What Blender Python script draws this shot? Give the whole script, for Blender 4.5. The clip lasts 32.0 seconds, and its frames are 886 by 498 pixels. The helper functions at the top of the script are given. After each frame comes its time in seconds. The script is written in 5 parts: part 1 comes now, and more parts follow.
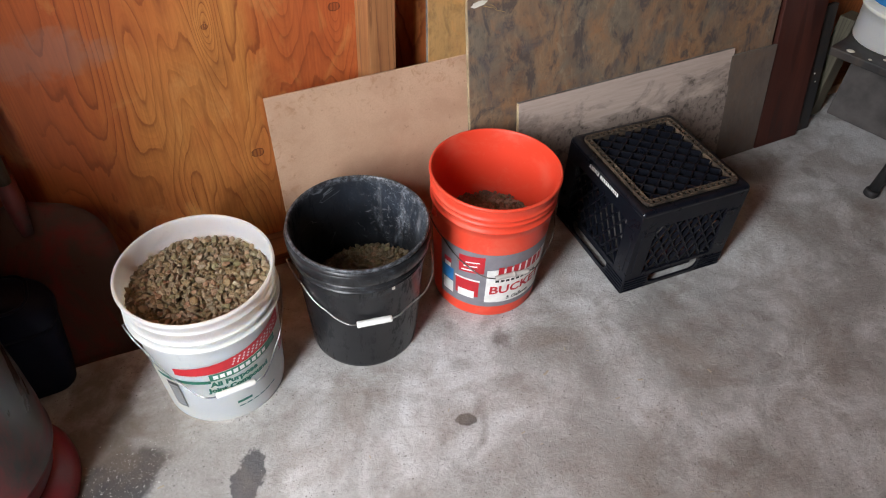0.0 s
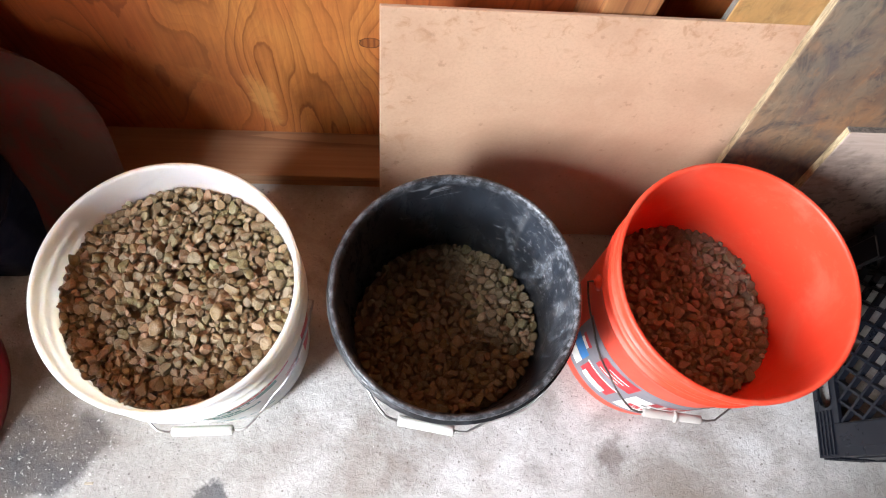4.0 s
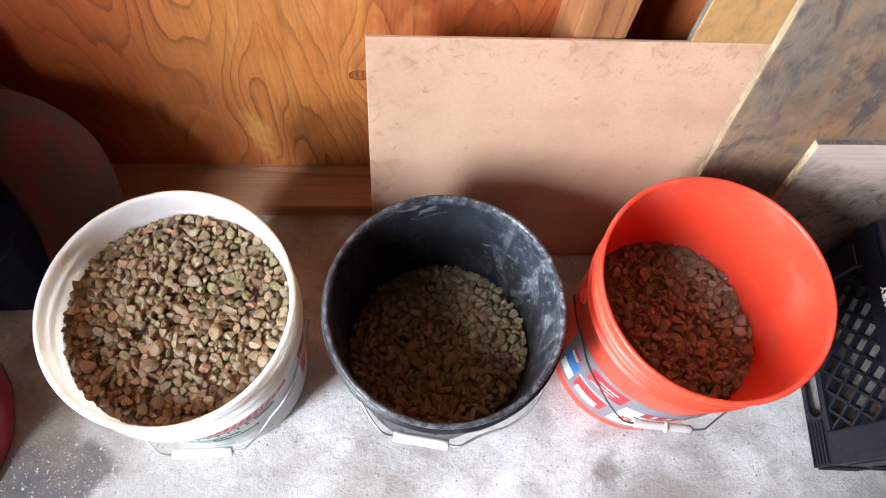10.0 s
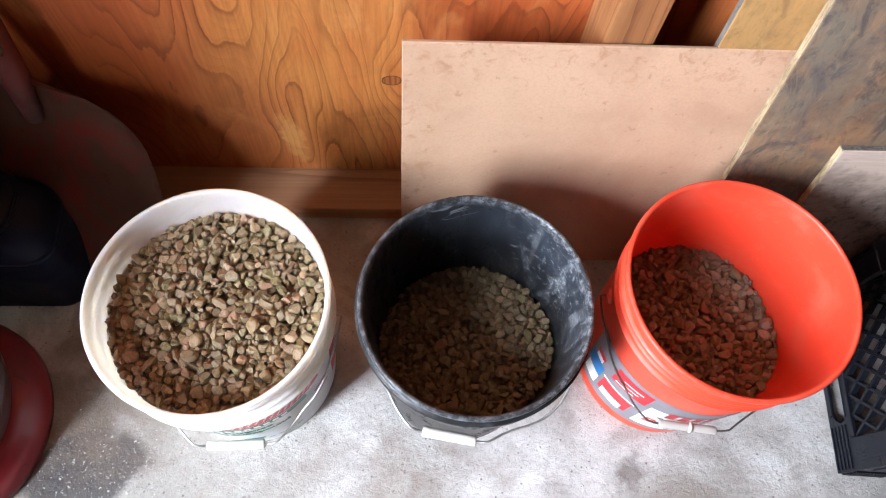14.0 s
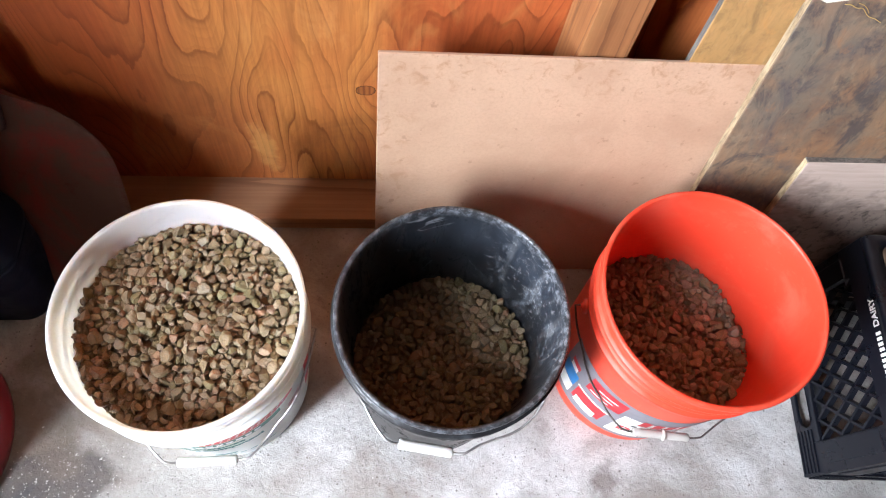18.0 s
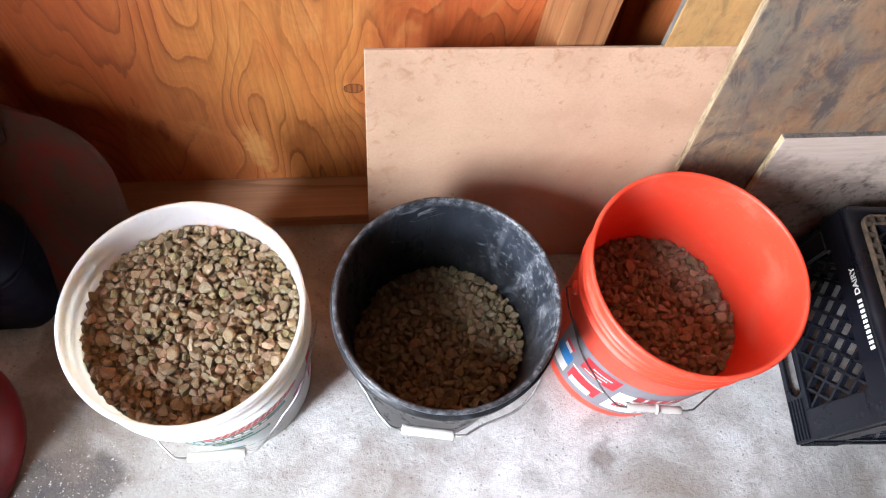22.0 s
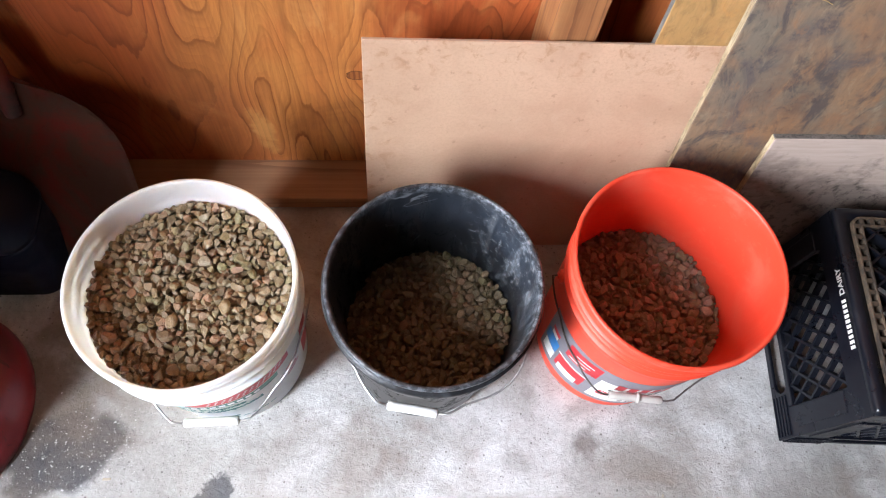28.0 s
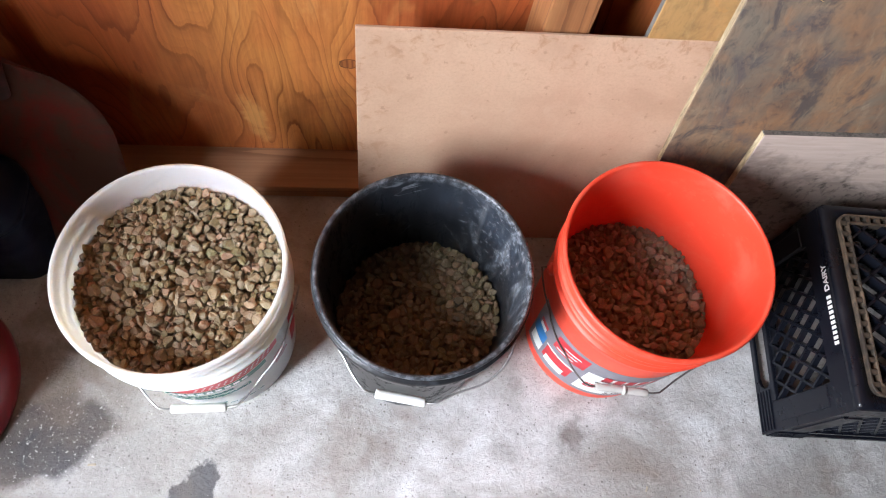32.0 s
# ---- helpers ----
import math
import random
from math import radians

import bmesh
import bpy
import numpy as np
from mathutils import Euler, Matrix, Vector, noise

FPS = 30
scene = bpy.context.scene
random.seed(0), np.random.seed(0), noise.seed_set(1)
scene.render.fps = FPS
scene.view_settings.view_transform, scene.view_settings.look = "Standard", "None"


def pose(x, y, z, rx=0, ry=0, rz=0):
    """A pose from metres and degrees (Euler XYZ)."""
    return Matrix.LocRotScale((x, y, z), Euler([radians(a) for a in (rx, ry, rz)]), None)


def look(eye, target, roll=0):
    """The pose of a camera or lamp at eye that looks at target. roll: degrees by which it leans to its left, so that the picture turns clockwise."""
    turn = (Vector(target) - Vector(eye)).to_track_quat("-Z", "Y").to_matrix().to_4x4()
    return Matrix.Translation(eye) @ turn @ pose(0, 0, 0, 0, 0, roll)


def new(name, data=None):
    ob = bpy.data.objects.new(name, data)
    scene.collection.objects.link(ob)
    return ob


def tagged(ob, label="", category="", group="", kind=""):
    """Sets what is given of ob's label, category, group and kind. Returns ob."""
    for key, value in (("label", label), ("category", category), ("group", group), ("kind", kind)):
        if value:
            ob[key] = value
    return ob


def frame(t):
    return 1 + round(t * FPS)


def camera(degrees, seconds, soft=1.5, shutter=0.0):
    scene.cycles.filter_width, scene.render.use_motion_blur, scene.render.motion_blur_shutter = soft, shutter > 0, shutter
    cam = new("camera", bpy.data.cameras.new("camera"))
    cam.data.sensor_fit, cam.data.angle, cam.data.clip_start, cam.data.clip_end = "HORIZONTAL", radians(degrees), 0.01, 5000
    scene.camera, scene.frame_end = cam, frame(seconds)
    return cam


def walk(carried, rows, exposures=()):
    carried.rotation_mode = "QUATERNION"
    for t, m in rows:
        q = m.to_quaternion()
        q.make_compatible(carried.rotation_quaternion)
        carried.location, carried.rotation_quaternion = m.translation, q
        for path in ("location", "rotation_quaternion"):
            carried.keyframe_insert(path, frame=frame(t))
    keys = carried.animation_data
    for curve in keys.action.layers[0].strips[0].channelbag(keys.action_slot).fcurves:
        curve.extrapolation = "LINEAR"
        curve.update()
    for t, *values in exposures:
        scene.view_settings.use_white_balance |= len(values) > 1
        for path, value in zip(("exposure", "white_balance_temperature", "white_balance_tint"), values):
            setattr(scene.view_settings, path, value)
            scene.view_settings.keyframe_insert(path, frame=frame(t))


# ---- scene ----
cam = camera(65.68, 32.0, 1.1)
PATH = [
    (0.0, -0.3512, -1.0169, 1.3192, 45.5, -2.09, -26.86),
    (0.5, -0.1917, -0.8328, 1.2922, 44.55, -2.46, -20.0),
    (1.0, -0.0622, -0.6934, 1.2806, 39.39, -0.84, -6.9),
    (1.5, -0.015, -0.6078, 1.2571, 34.62, 1.87, 1.87),
    (2.0, -0.0775, -0.4753, 1.2464, 31.89, 0.96, -0.94),
    (2.5, -0.1487, -0.3213, 1.1844, 28.62, -3.82, -1.98),
    (3.0, -0.1105, -0.2612, 1.1369, 23.5, -2.4, 2.41),
    (3.5, -0.0763, -0.2052, 1.1317, 18.59, -3.87, -0.32),
    (5.5, -0.1067, -0.2685, 1.1321, 21.06, -5.48, -0.85),
    (6.0, -0.1001, -0.2567, 1.1358, 21.34, -4.82, -0.86),
    (6.5, -0.0975, -0.2521, 1.1344, 21.3, -4.47, -1.6),
    (7.0, -0.0916, -0.249, 1.1368, 20.89, -4.43, -1.61),
    (7.5, -0.0841, -0.249, 1.143, 20.77, -5.06, -1.44),
    (8.0, -0.0168, -0.2539, 1.1493, 21.65, -8.16, -4.86),
    (8.5, 0.0044, -0.2586, 1.1548, 22.4, -10.0, -5.97),
    (9.0, -0.0078, -0.2459, 1.1546, 22.46, -8.51, -4.89),
    (9.5, -0.0289, -0.2472, 1.1554, 22.71, -5.75, -3.47),
    (10.0, -0.0677, -0.2588, 1.1543, 22.58, -4.11, -2.08),
    (10.5, -0.0866, -0.2743, 1.163, 22.3, -3.94, -1.87),
    (11.0, -0.0965, -0.2808, 1.1711, 22.16, -4.52, -1.71),
    (11.5, -0.0982, -0.2707, 1.1668, 22.44, -4.51, -1.37),
    (12.0, -0.0842, -0.2666, 1.1599, 22.41, -4.17, -0.56),
    (12.5, -0.0895, -0.2745, 1.1658, 22.7, -3.32, -1.54),
    (13.0, -0.089, -0.2835, 1.1616, 23.01, -2.96, -1.05),
    (13.5, -0.0913, -0.2864, 1.1645, 23.25, -2.98, -0.96),
    (14.0, -0.0902, -0.2858, 1.1677, 23.65, -3.22, -1.01),
    (14.5, -0.0993, -0.2771, 1.1609, 23.81, -3.66, -0.91),
    (16.5, -0.1171, -0.2861, 1.1622, 23.55, -5.29, -2.31),
    (17.0, -0.1189, -0.2871, 1.1685, 23.73, -5.67, -2.36),
    (17.5, -0.1131, -0.2902, 1.1662, 24.19, -5.94, -2.31),
    (18.0, -0.1038, -0.2794, 1.1661, 24.35, -5.74, -2.37),
    (18.5, -0.1027, -0.2777, 1.1674, 24.16, -5.33, -2.08),
    (19.0, -0.094, -0.278, 1.1682, 24.07, -4.99, -2.43),
    (19.5, -0.0962, -0.2779, 1.1714, 24.15, -4.81, -3.59),
    (20.0, -0.0924, -0.2835, 1.1746, 24.37, -4.95, -4.02),
    (20.5, -0.084, -0.2856, 1.1752, 24.62, -5.29, -4.22),
    (21.0, -0.0865, -0.2846, 1.1642, 24.87, -4.83, -4.27),
    (21.5, -0.1028, -0.2907, 1.1802, 24.75, -4.34, -4.48),
    (22.0, -0.1044, -0.3006, 1.1899, 24.27, -5.03, -4.99),
    (22.5, -0.051, -0.3107, 1.2087, 23.54, -5.5, -4.0),
    (23.0, -0.0463, -0.319, 1.2122, 22.43, -5.58, -2.09),
    (23.5, -0.0739, -0.3131, 1.2286, 22.34, -4.82, -2.59),
    (24.0, -0.0771, -0.3097, 1.2436, 22.69, -4.79, -2.15),
    (24.5, -0.0819, -0.3114, 1.2379, 22.64, -4.94, -1.66),
    (25.0, -0.0776, -0.322, 1.2377, 22.74, -4.77, -1.34),
    (25.5, -0.0611, -0.3212, 1.2376, 22.72, -4.32, -1.75),
    (27.5, -0.0645, -0.3199, 1.2243, 23.71, -4.24, -2.38),
    (28.0, -0.064, -0.324, 1.2223, 23.19, -4.35, -2.2),
    (28.5, -0.0643, -0.326, 1.2193, 22.2, -5.0, -2.14),
    (29.0, -0.062, -0.3185, 1.221, 21.36, -5.43, -2.39),
    (29.5, -0.0723, -0.3238, 1.223, 20.98, -5.91, -2.34),
    (30.0, -0.0682, -0.331, 1.2165, 21.22, -5.9, -2.55),
    (30.5, -0.0601, -0.327, 1.218, 21.55, -5.72, -2.72),
    (31.0, -0.0598, -0.3263, 1.2209, 21.97, -5.55, -2.62),
    (31.5, -0.0658, -0.3309, 1.2219, 22.29, -5.51, -2.35),
    (32.0, -0.0661, -0.3325, 1.2208, 22.77, -5.56, -1.7),
]
EXPOSURES = [(0.0, -0.55, 6850, 10), (1.0, -0.21, 6850, 10), (2.0, -0.09, 6850, 10), (3.0, 0.31, 6850, 10), (6.0, 0.31, 6380, 10), (9.0, 0.41, 6380, 10), (10.5, 0.44, 6380, 10), (14.0, 0.36, 6380, 10), (17.0, 0.36, 6380, 10), (22.0, 0.42, 6380, 10), (24.0, 0.31, 6380, 10), (27.5, 0.24, 6380, 10), (30.0, 0.17, 6380, 10), (32.0, 0.12, 6380, 10)]
walk(cam, [(t, pose(x, y, z, rx, ry, rz)) for t, x, y, z, rx, ry, rz in PATH], EXPOSURES)

# ---- world and light: an open garage door behind and to the left ----
world = bpy.data.worlds.new("sky")
scene.world = world
world.use_nodes = True
wn = world.node_tree.nodes
sky = wn.new("ShaderNodeTexSky")
sky.sky_type, sky.sun_disc = "NISHITA", False
sky.sun_elevation, sky.sun_rotation = radians(65), radians(184)
world.node_tree.links.new(sky.outputs["Color"], wn["Background"].inputs["Color"])
wn["Background"].inputs["Strength"].default_value = 0.12

sun = new("sun", bpy.data.lights.new("sun", "SUN"))
sun.data.energy, sun.data.angle, sun.data.color = 2.5, radians(0.5), (1.0, 0.95, 0.88)
sun.matrix_world = look((-2.6, -5.2, 11.0), (-1.75, -0.9, 0.0))

DOOR_X0, DOOR_X1, DOOR_Y, DOOR_Z = -3.1, -1.4, -1.3, 2.6
daylight = new("door_daylight", bpy.data.lights.new("door_daylight", "AREA"))
daylight.data.shape, daylight.data.size, daylight.data.size_y = "RECTANGLE", DOOR_X1 - DOOR_X0 + 0.3, 1.7
daylight.data.energy, daylight.data.color = 800.0, (0.845, 0.91, 1.0)
daylight.matrix_world = look(((DOOR_X0 + DOOR_X1) / 2 + 0.15, DOOR_Y - 0.4, 1.75), (-1.5, 0.2, 0.0))


# ---- material helpers ----
class Mat:
    """A small node-tree writer: every method adds a node and returns its output socket."""

    def __init__(self, name, roughness=0.6, metallic=0.0, specular=0.5):
        self.m = bpy.data.materials.new(name)
        self.m.use_nodes = True
        self.t = self.m.node_tree
        self.b = self.t.nodes["Principled BSDF"]
        self.b.inputs["Roughness"].default_value = roughness
        self.b.inputs["Metallic"].default_value = metallic
        self.b.inputs["Specular IOR Level"].default_value = specular
        self.co = self.t.nodes.new("ShaderNodeTexCoord").outputs["Object"]

    def put(self, socket, value):
        if isinstance(value, bpy.types.NodeSocket):
            self.t.links.new(value, socket)
        elif isinstance(value, (tuple, list)) and len(value) == 3 and socket.type == "RGBA":
            socket.default_value = (*value, 1.0)
        else:
            socket.default_value = value

    def scaled(self, scale=(1, 1, 1), place=(0, 0, 0), turn=(0, 0, 0), co=None):
        n = self.t.nodes.new("ShaderNodeMapping")
        self.put(n.inputs["Vector"], co or self.co)
        n.inputs["Scale"].default_value, n.inputs["Location"].default_value = scale, place
        n.inputs["Rotation"].default_value = [radians(a) for a in turn]
        return n.outputs["Vector"]

    def noise(self, scale, detail=4.0, rough=0.55, distort=0.0, co=None):
        n = self.t.nodes.new("ShaderNodeTexNoise")
        self.put(n.inputs["Vector"], co or self.co)
        n.inputs["Scale"].default_value, n.inputs["Detail"].default_value = scale, detail
        n.inputs["Roughness"].default_value, n.inputs["Distortion"].default_value = rough, distort
        return n.outputs["Fac"]

    def voronoi(self, scale, feature="F1", co=None):
        n = self.t.nodes.new("ShaderNodeTexVoronoi")
        n.feature = feature
        self.put(n.inputs["Vector"], co or self.co)
        n.inputs["Scale"].default_value = scale
        return n.outputs["Distance"]

    def math(self, op, a, b=0.0, c=0.0):
        n = self.t.nodes.new("ShaderNodeMath")
        n.operation = op
        for s, v in zip(n.inputs, (a, b, c)):
            self.put(s, v)
        return n.outputs[0]

    def ramp(self, fac, stops, smooth=False):
        n = self.t.nodes.new("ShaderNodeValToRGB")
        self.put(n.inputs["Fac"], fac)
        r = n.color_ramp
        r.interpolation = "EASE" if smooth else "LINEAR"
        while len(r.elements) < len(stops):
            r.elements.new(0.5)
        for e, (p, c) in zip(r.elements, stops):
            e.position = p
            e.color = (c, c, c, 1) if isinstance(c, (int, float)) else (*c, 1)
        return n.outputs["Color"]

    def mix(self, fac, a, b, kind="MIX"):
        n = self.t.nodes.new("ShaderNodeMix")
        n.data_type, n.blend_type = "RGBA", kind
        self.put(n.inputs[0], fac)
        self.put(n.inputs[6], a)
        self.put(n.inputs[7], b)
        return n.outputs[2]

    def spot(self, x, y, rx, ry, wobble=0.5, scale=18.0, turn=0.0, soft=0.35):
        """A stain with a ragged outline round (x, y), 1 inside and 0 outside."""
        c, s = math.cos(radians(turn)), math.sin(radians(turn))
        n = self.t.nodes.new("ShaderNodeSeparateXYZ")
        self.put(n.inputs[0], self.co)
        dx, dy = self.math("SUBTRACT", n.outputs[0], x), self.math("SUBTRACT", n.outputs[1], y)
        u = self.math("ADD", self.math("MULTIPLY", dx, c / rx), self.math("MULTIPLY", dy, s / rx))
        v = self.math("ADD", self.math("MULTIPLY", dx, -s / ry), self.math("MULTIPLY", dy, c / ry))
        d = self.math("SQRT", self.math("ADD", self.math("MULTIPLY", u, u), self.math("MULTIPLY", v, v)))
        d = self.math("ADD", d, self.math("MULTIPLY", self.math("SUBTRACT", self.noise(scale, 5, 0.6), 0.5), wobble * 4))
        return self.ramp(d, [(1 - soft, 1.0), (1.0, 0.0)], smooth=True)

    def island(self):
        return self.t.nodes.new("ShaderNodeNewGeometry").outputs["Random Per Island"]

    def each(self):
        return self.t.nodes.new("ShaderNodeObjectInfo").outputs["Random"]

    def bump(self, height, strength=0.3, distance=0.002):
        n = self.t.nodes.new("ShaderNodeBump")
        n.inputs["Strength"].default_value, n.inputs["Distance"].default_value = strength, distance
        self.put(n.inputs["Height"], height)
        if self.b.inputs["Normal"].is_linked:
            self.t.links.new(self.b.inputs["Normal"].links[0].from_socket, n.inputs["Normal"])
        self.put(self.b.inputs["Normal"], n.outputs["Normal"])
        return self

    def colour(self, c):
        self.put(self.b.inputs["Base Color"], c)
        return self

    def rough(self, r):
        self.put(self.b.inputs["Roughness"], r)
        return self


def flat(name, colour, roughness=0.5, vary=0.12, scale=40.0, metallic=0.0, specular=0.5):
    k = Mat(name, roughness, metallic, specular)
    dark = tuple(c * (1 - vary) for c in colour)
    light = tuple(min(1.0, c * (1 + vary)) for c in colour)
    n = k.noise(scale, 5, 0.6)
    k.colour(k.ramp(n, [(0.3, dark), (0.7, light)]))
    k.rough(k.ramp(k.noise(scale * 0.4, 4), [(0.3, max(0.05, roughness - 0.08)), (0.7, min(1, roughness + 0.08))]))
    k.bump(k.noise(scale * 6, 3), 0.08, 0.0005)
    return k.m


def wood(name, light, mid, dark, along=(1, 1, 0.16), rings=26.0, field=5.0, roughness=0.5, blotch=0.35, spec=0.4):
    """Plywood or board face: cathedral figure as contour lines of a stretched field, fine fibres, blotches."""
    k = Mat(name, roughness, 0.0, spec)
    co = k.scaled(along)
    f = k.noise(field, 2.0, 0.45, 0.35, co)
    ripple = k.noise(field * 9, 4, 0.65, 0.0, k.scaled(tuple(min(1.0, a * 1.6) for a in along)))
    f = k.math("MULTIPLY_ADD", ripple, 0.034, f)
    phase = k.math("FRACT", k.math("MULTIPLY", f, rings))
    line = k.ramp(phase, [(0.0, 0.12), (0.5, 0.0), (0.78, 0.3), (0.93, 1.0), (0.985, 0.85), (1.0, 0.12)])
    line = k.math("MULTIPLY", line, k.ramp(k.noise(field * 1.6, 3, 0.5, 0.0, k.scaled(along, (3, 1, 7))), [(0.32, 0.25), (0.62, 1.0)]))
    fibre = k.noise(190.0, 4, 0.6, 0.0, k.scaled(tuple(a if a == max(along) else a * 0.25 for a in along)))
    patch_ = k.noise(9.0, 4, 0.55, 0.5, k.scaled(tuple(max(a, 0.22) for a in along), (1.3, 0.0, 2.2)))
    base = k.mix(k.ramp(patch_, [(0.36, 0.0), (0.66, 1.0)], True), mid, light)
    c = k.mix(k.math("MULTIPLY", line, 0.95), base, dark)
    c = k.mix(k.ramp(fibre, [(0.34, 0.3), (0.6, 0.0)]), c, dark)
    stain = k.noise(3.1, 5, 0.62, 0.6)
    c = k.mix(k.ramp(stain, [(0.56, 0.0), (0.74, blotch)]), c, tuple(v * 0.5 for v in dark))
    k.colour(c)
    k.rough(k.ramp(line, [(0, roughness + 0.08), (1, roughness - 0.06)]))
    k.bump(fibre, 0.16, 0.0008).bump(line, 0.10, 0.0006)
    return k


# ---- materials ----
def fir_plywood(knots):
    """Rotary-cut fir face: wide cathedral figure, veneer bands of red and gold, fine fibres and knots."""
    k = Mat("fir_plywood", 0.42, 0.0, 0.4)
    place = k.t.nodes.new("ShaderNodeSeparateXYZ")
    k.put(place.inputs[0], k.co)
    x, z = place.outputs[0], place.outputs[2]
    f = k.noise(4.4, 2.2, 0.5, 0.55, k.scaled((1, 1, 0.17)))
    f = k.math("MULTIPLY_ADD", k.noise(26.0, 4, 0.6, 0.2, k.scaled((1, 1, 0.3))), 0.03, f)
    rounds = []
    for kx, kz, r in knots:
        dx, dz = k.math("MULTIPLY", k.math("SUBTRACT", x, kx), 1 / r), k.math("MULTIPLY", k.math("SUBTRACT", z, kz), 1 / r)
        far = k.math("ADD", k.math("MULTIPLY", dx, dx), k.math("MULTIPLY", k.math("MULTIPLY", dz, dz), 0.12))
        f = k.math("ADD", f, k.math("DIVIDE", 0.16, k.math("MULTIPLY_ADD", far, 0.25, 1.0)))
        rounds.append((dx, dz))
    rings = k.math("MULTIPLY", f, 27.0)
    late = k.ramp(k.math("FRACT", rings), [(0.0, 0.0), (0.5, 0.04), (0.8, 0.36), (0.92, 1.0), (0.97, 0.9), (1.0, 0.0)])
    late = k.math("MULTIPLY", late, k.ramp(k.noise(7.0, 3, 0.55, 0.3, k.scaled((1, 1, 0.3), (3, 1, 7))), [(0.34, 0.25), (0.6, 1.0)]))
    fine = k.ramp(k.math("FRACT", k.math("MULTIPLY", f, 88.0)), [(0.0, 0.0), (0.6, 0.1), (0.95, 0.3), (1.0, 0.0)])
    fibre = k.noise(190.0, 4, 0.6, 0.0, k.scaled((1, 1, 0.04)))
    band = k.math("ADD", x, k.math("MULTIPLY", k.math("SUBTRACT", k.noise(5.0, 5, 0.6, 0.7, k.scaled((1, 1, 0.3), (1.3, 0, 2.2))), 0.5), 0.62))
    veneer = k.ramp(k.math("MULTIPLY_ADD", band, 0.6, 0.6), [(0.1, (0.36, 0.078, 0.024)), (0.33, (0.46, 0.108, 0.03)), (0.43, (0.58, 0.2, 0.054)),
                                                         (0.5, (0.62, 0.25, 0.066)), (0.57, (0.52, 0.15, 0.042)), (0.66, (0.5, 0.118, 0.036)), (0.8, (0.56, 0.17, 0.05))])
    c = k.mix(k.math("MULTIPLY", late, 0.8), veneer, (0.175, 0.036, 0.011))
    c = k.mix(k.math("MULTIPLY", fine, 0.55), c, (0.3, 0.072, 0.022))
    c = k.mix(k.ramp(fibre, [(0.34, 0.28), (0.6, 0.0)]), c, (0.19, 0.045, 0.015))
    c = k.mix(k.ramp(k.noise(3.3, 5, 0.62, 0.7), [(0.54, 0.0), (0.72, 0.42)]), c, (0.13, 0.032, 0.013))
    c = k.mix(k.ramp(k.noise(10.0, 5, 0.65, 0.8, k.scaled((1, 1, 0.5), (4, 0, 9))), [(0.56, 0.0), (0.7, 0.34)]), c, (0.72, 0.36, 0.12))
    # a pale streak low on the sheet, a glossy highlight painted in, and a greyed patch high up
    for sx, sz, rx, rz, slant, colour, most in ((-0.28, 0.135, 0.024, 0.09, 0.16, (0.76, 0.4, 0.13), 0.55), (-0.47, 0.64, 0.13, 0.06, 0.0, (0.3, 0.22, 0.19), 0.3)):
        dz = k.math("SUBTRACT", z, sz)
        dx = k.math("MULTIPLY", k.math("ADD", k.math("SUBTRACT", x, sx), k.math("MULTIPLY", dz, slant)), 1 / rx)
        dz = k.math("MULTIPLY", dz, 1 / rz)
        d = k.math("ADD", k.math("ADD", k.math("MULTIPLY", dx, dx), k.math("MULTIPLY", dz, dz)), k.math("MULTIPLY", k.math("SUBTRACT", k.noise(22, 4, 0.6, 0.6), 0.5), 2.2))
        c = k.mix(k.ramp(d, [(0.1, most), (1.3, 0.0)], True), c, colour)
    for dx, dz in rounds:
        d = k.math("SQRT", k.math("ADD", k.math("MULTIPLY", dx, dx), k.math("MULTIPLY", k.math("MULTIPLY", dz, dz), 1.7)))
        d = k.math("ADD", d, k.math("MULTIPLY", k.math("SUBTRACT", k.noise(90, 3), 0.5), 0.5))
        bars = k.ramp(k.math("FRACT", k.math("MULTIPLY_ADD", k.noise(60, 3), 0.6, k.math("MULTIPLY", dx, 1.9))), [(0.0, 0.85), (0.4, 0.35), (0.7, 0.4), (1.0, 0.85)])
        c = k.mix(k.math("MULTIPLY", k.ramp(d, [(0.8, 1.0), (0.95, 0.0)]), bars), c, (0.13, 0.03, 0.012))
        c = k.mix(k.ramp(d, [(0.78, 0.0), (0.92, 0.9), (1.04, 0.85), (1.7, 0.0)]), c, (0.075, 0.018, 0.008))
    k.colour(c)
    k.rough(k.ramp(k.noise(8, 4), [(0.3, 0.36), (0.7, 0.52)]))
    k.bump(fibre, 0.16, 0.0008).bump(late, 0.12, 0.0008).bump(k.noise(9.0, 4, 0.6, 0.5, k.scaled((1, 1, 0.35))), 0.2, 0.006)
    return k.m


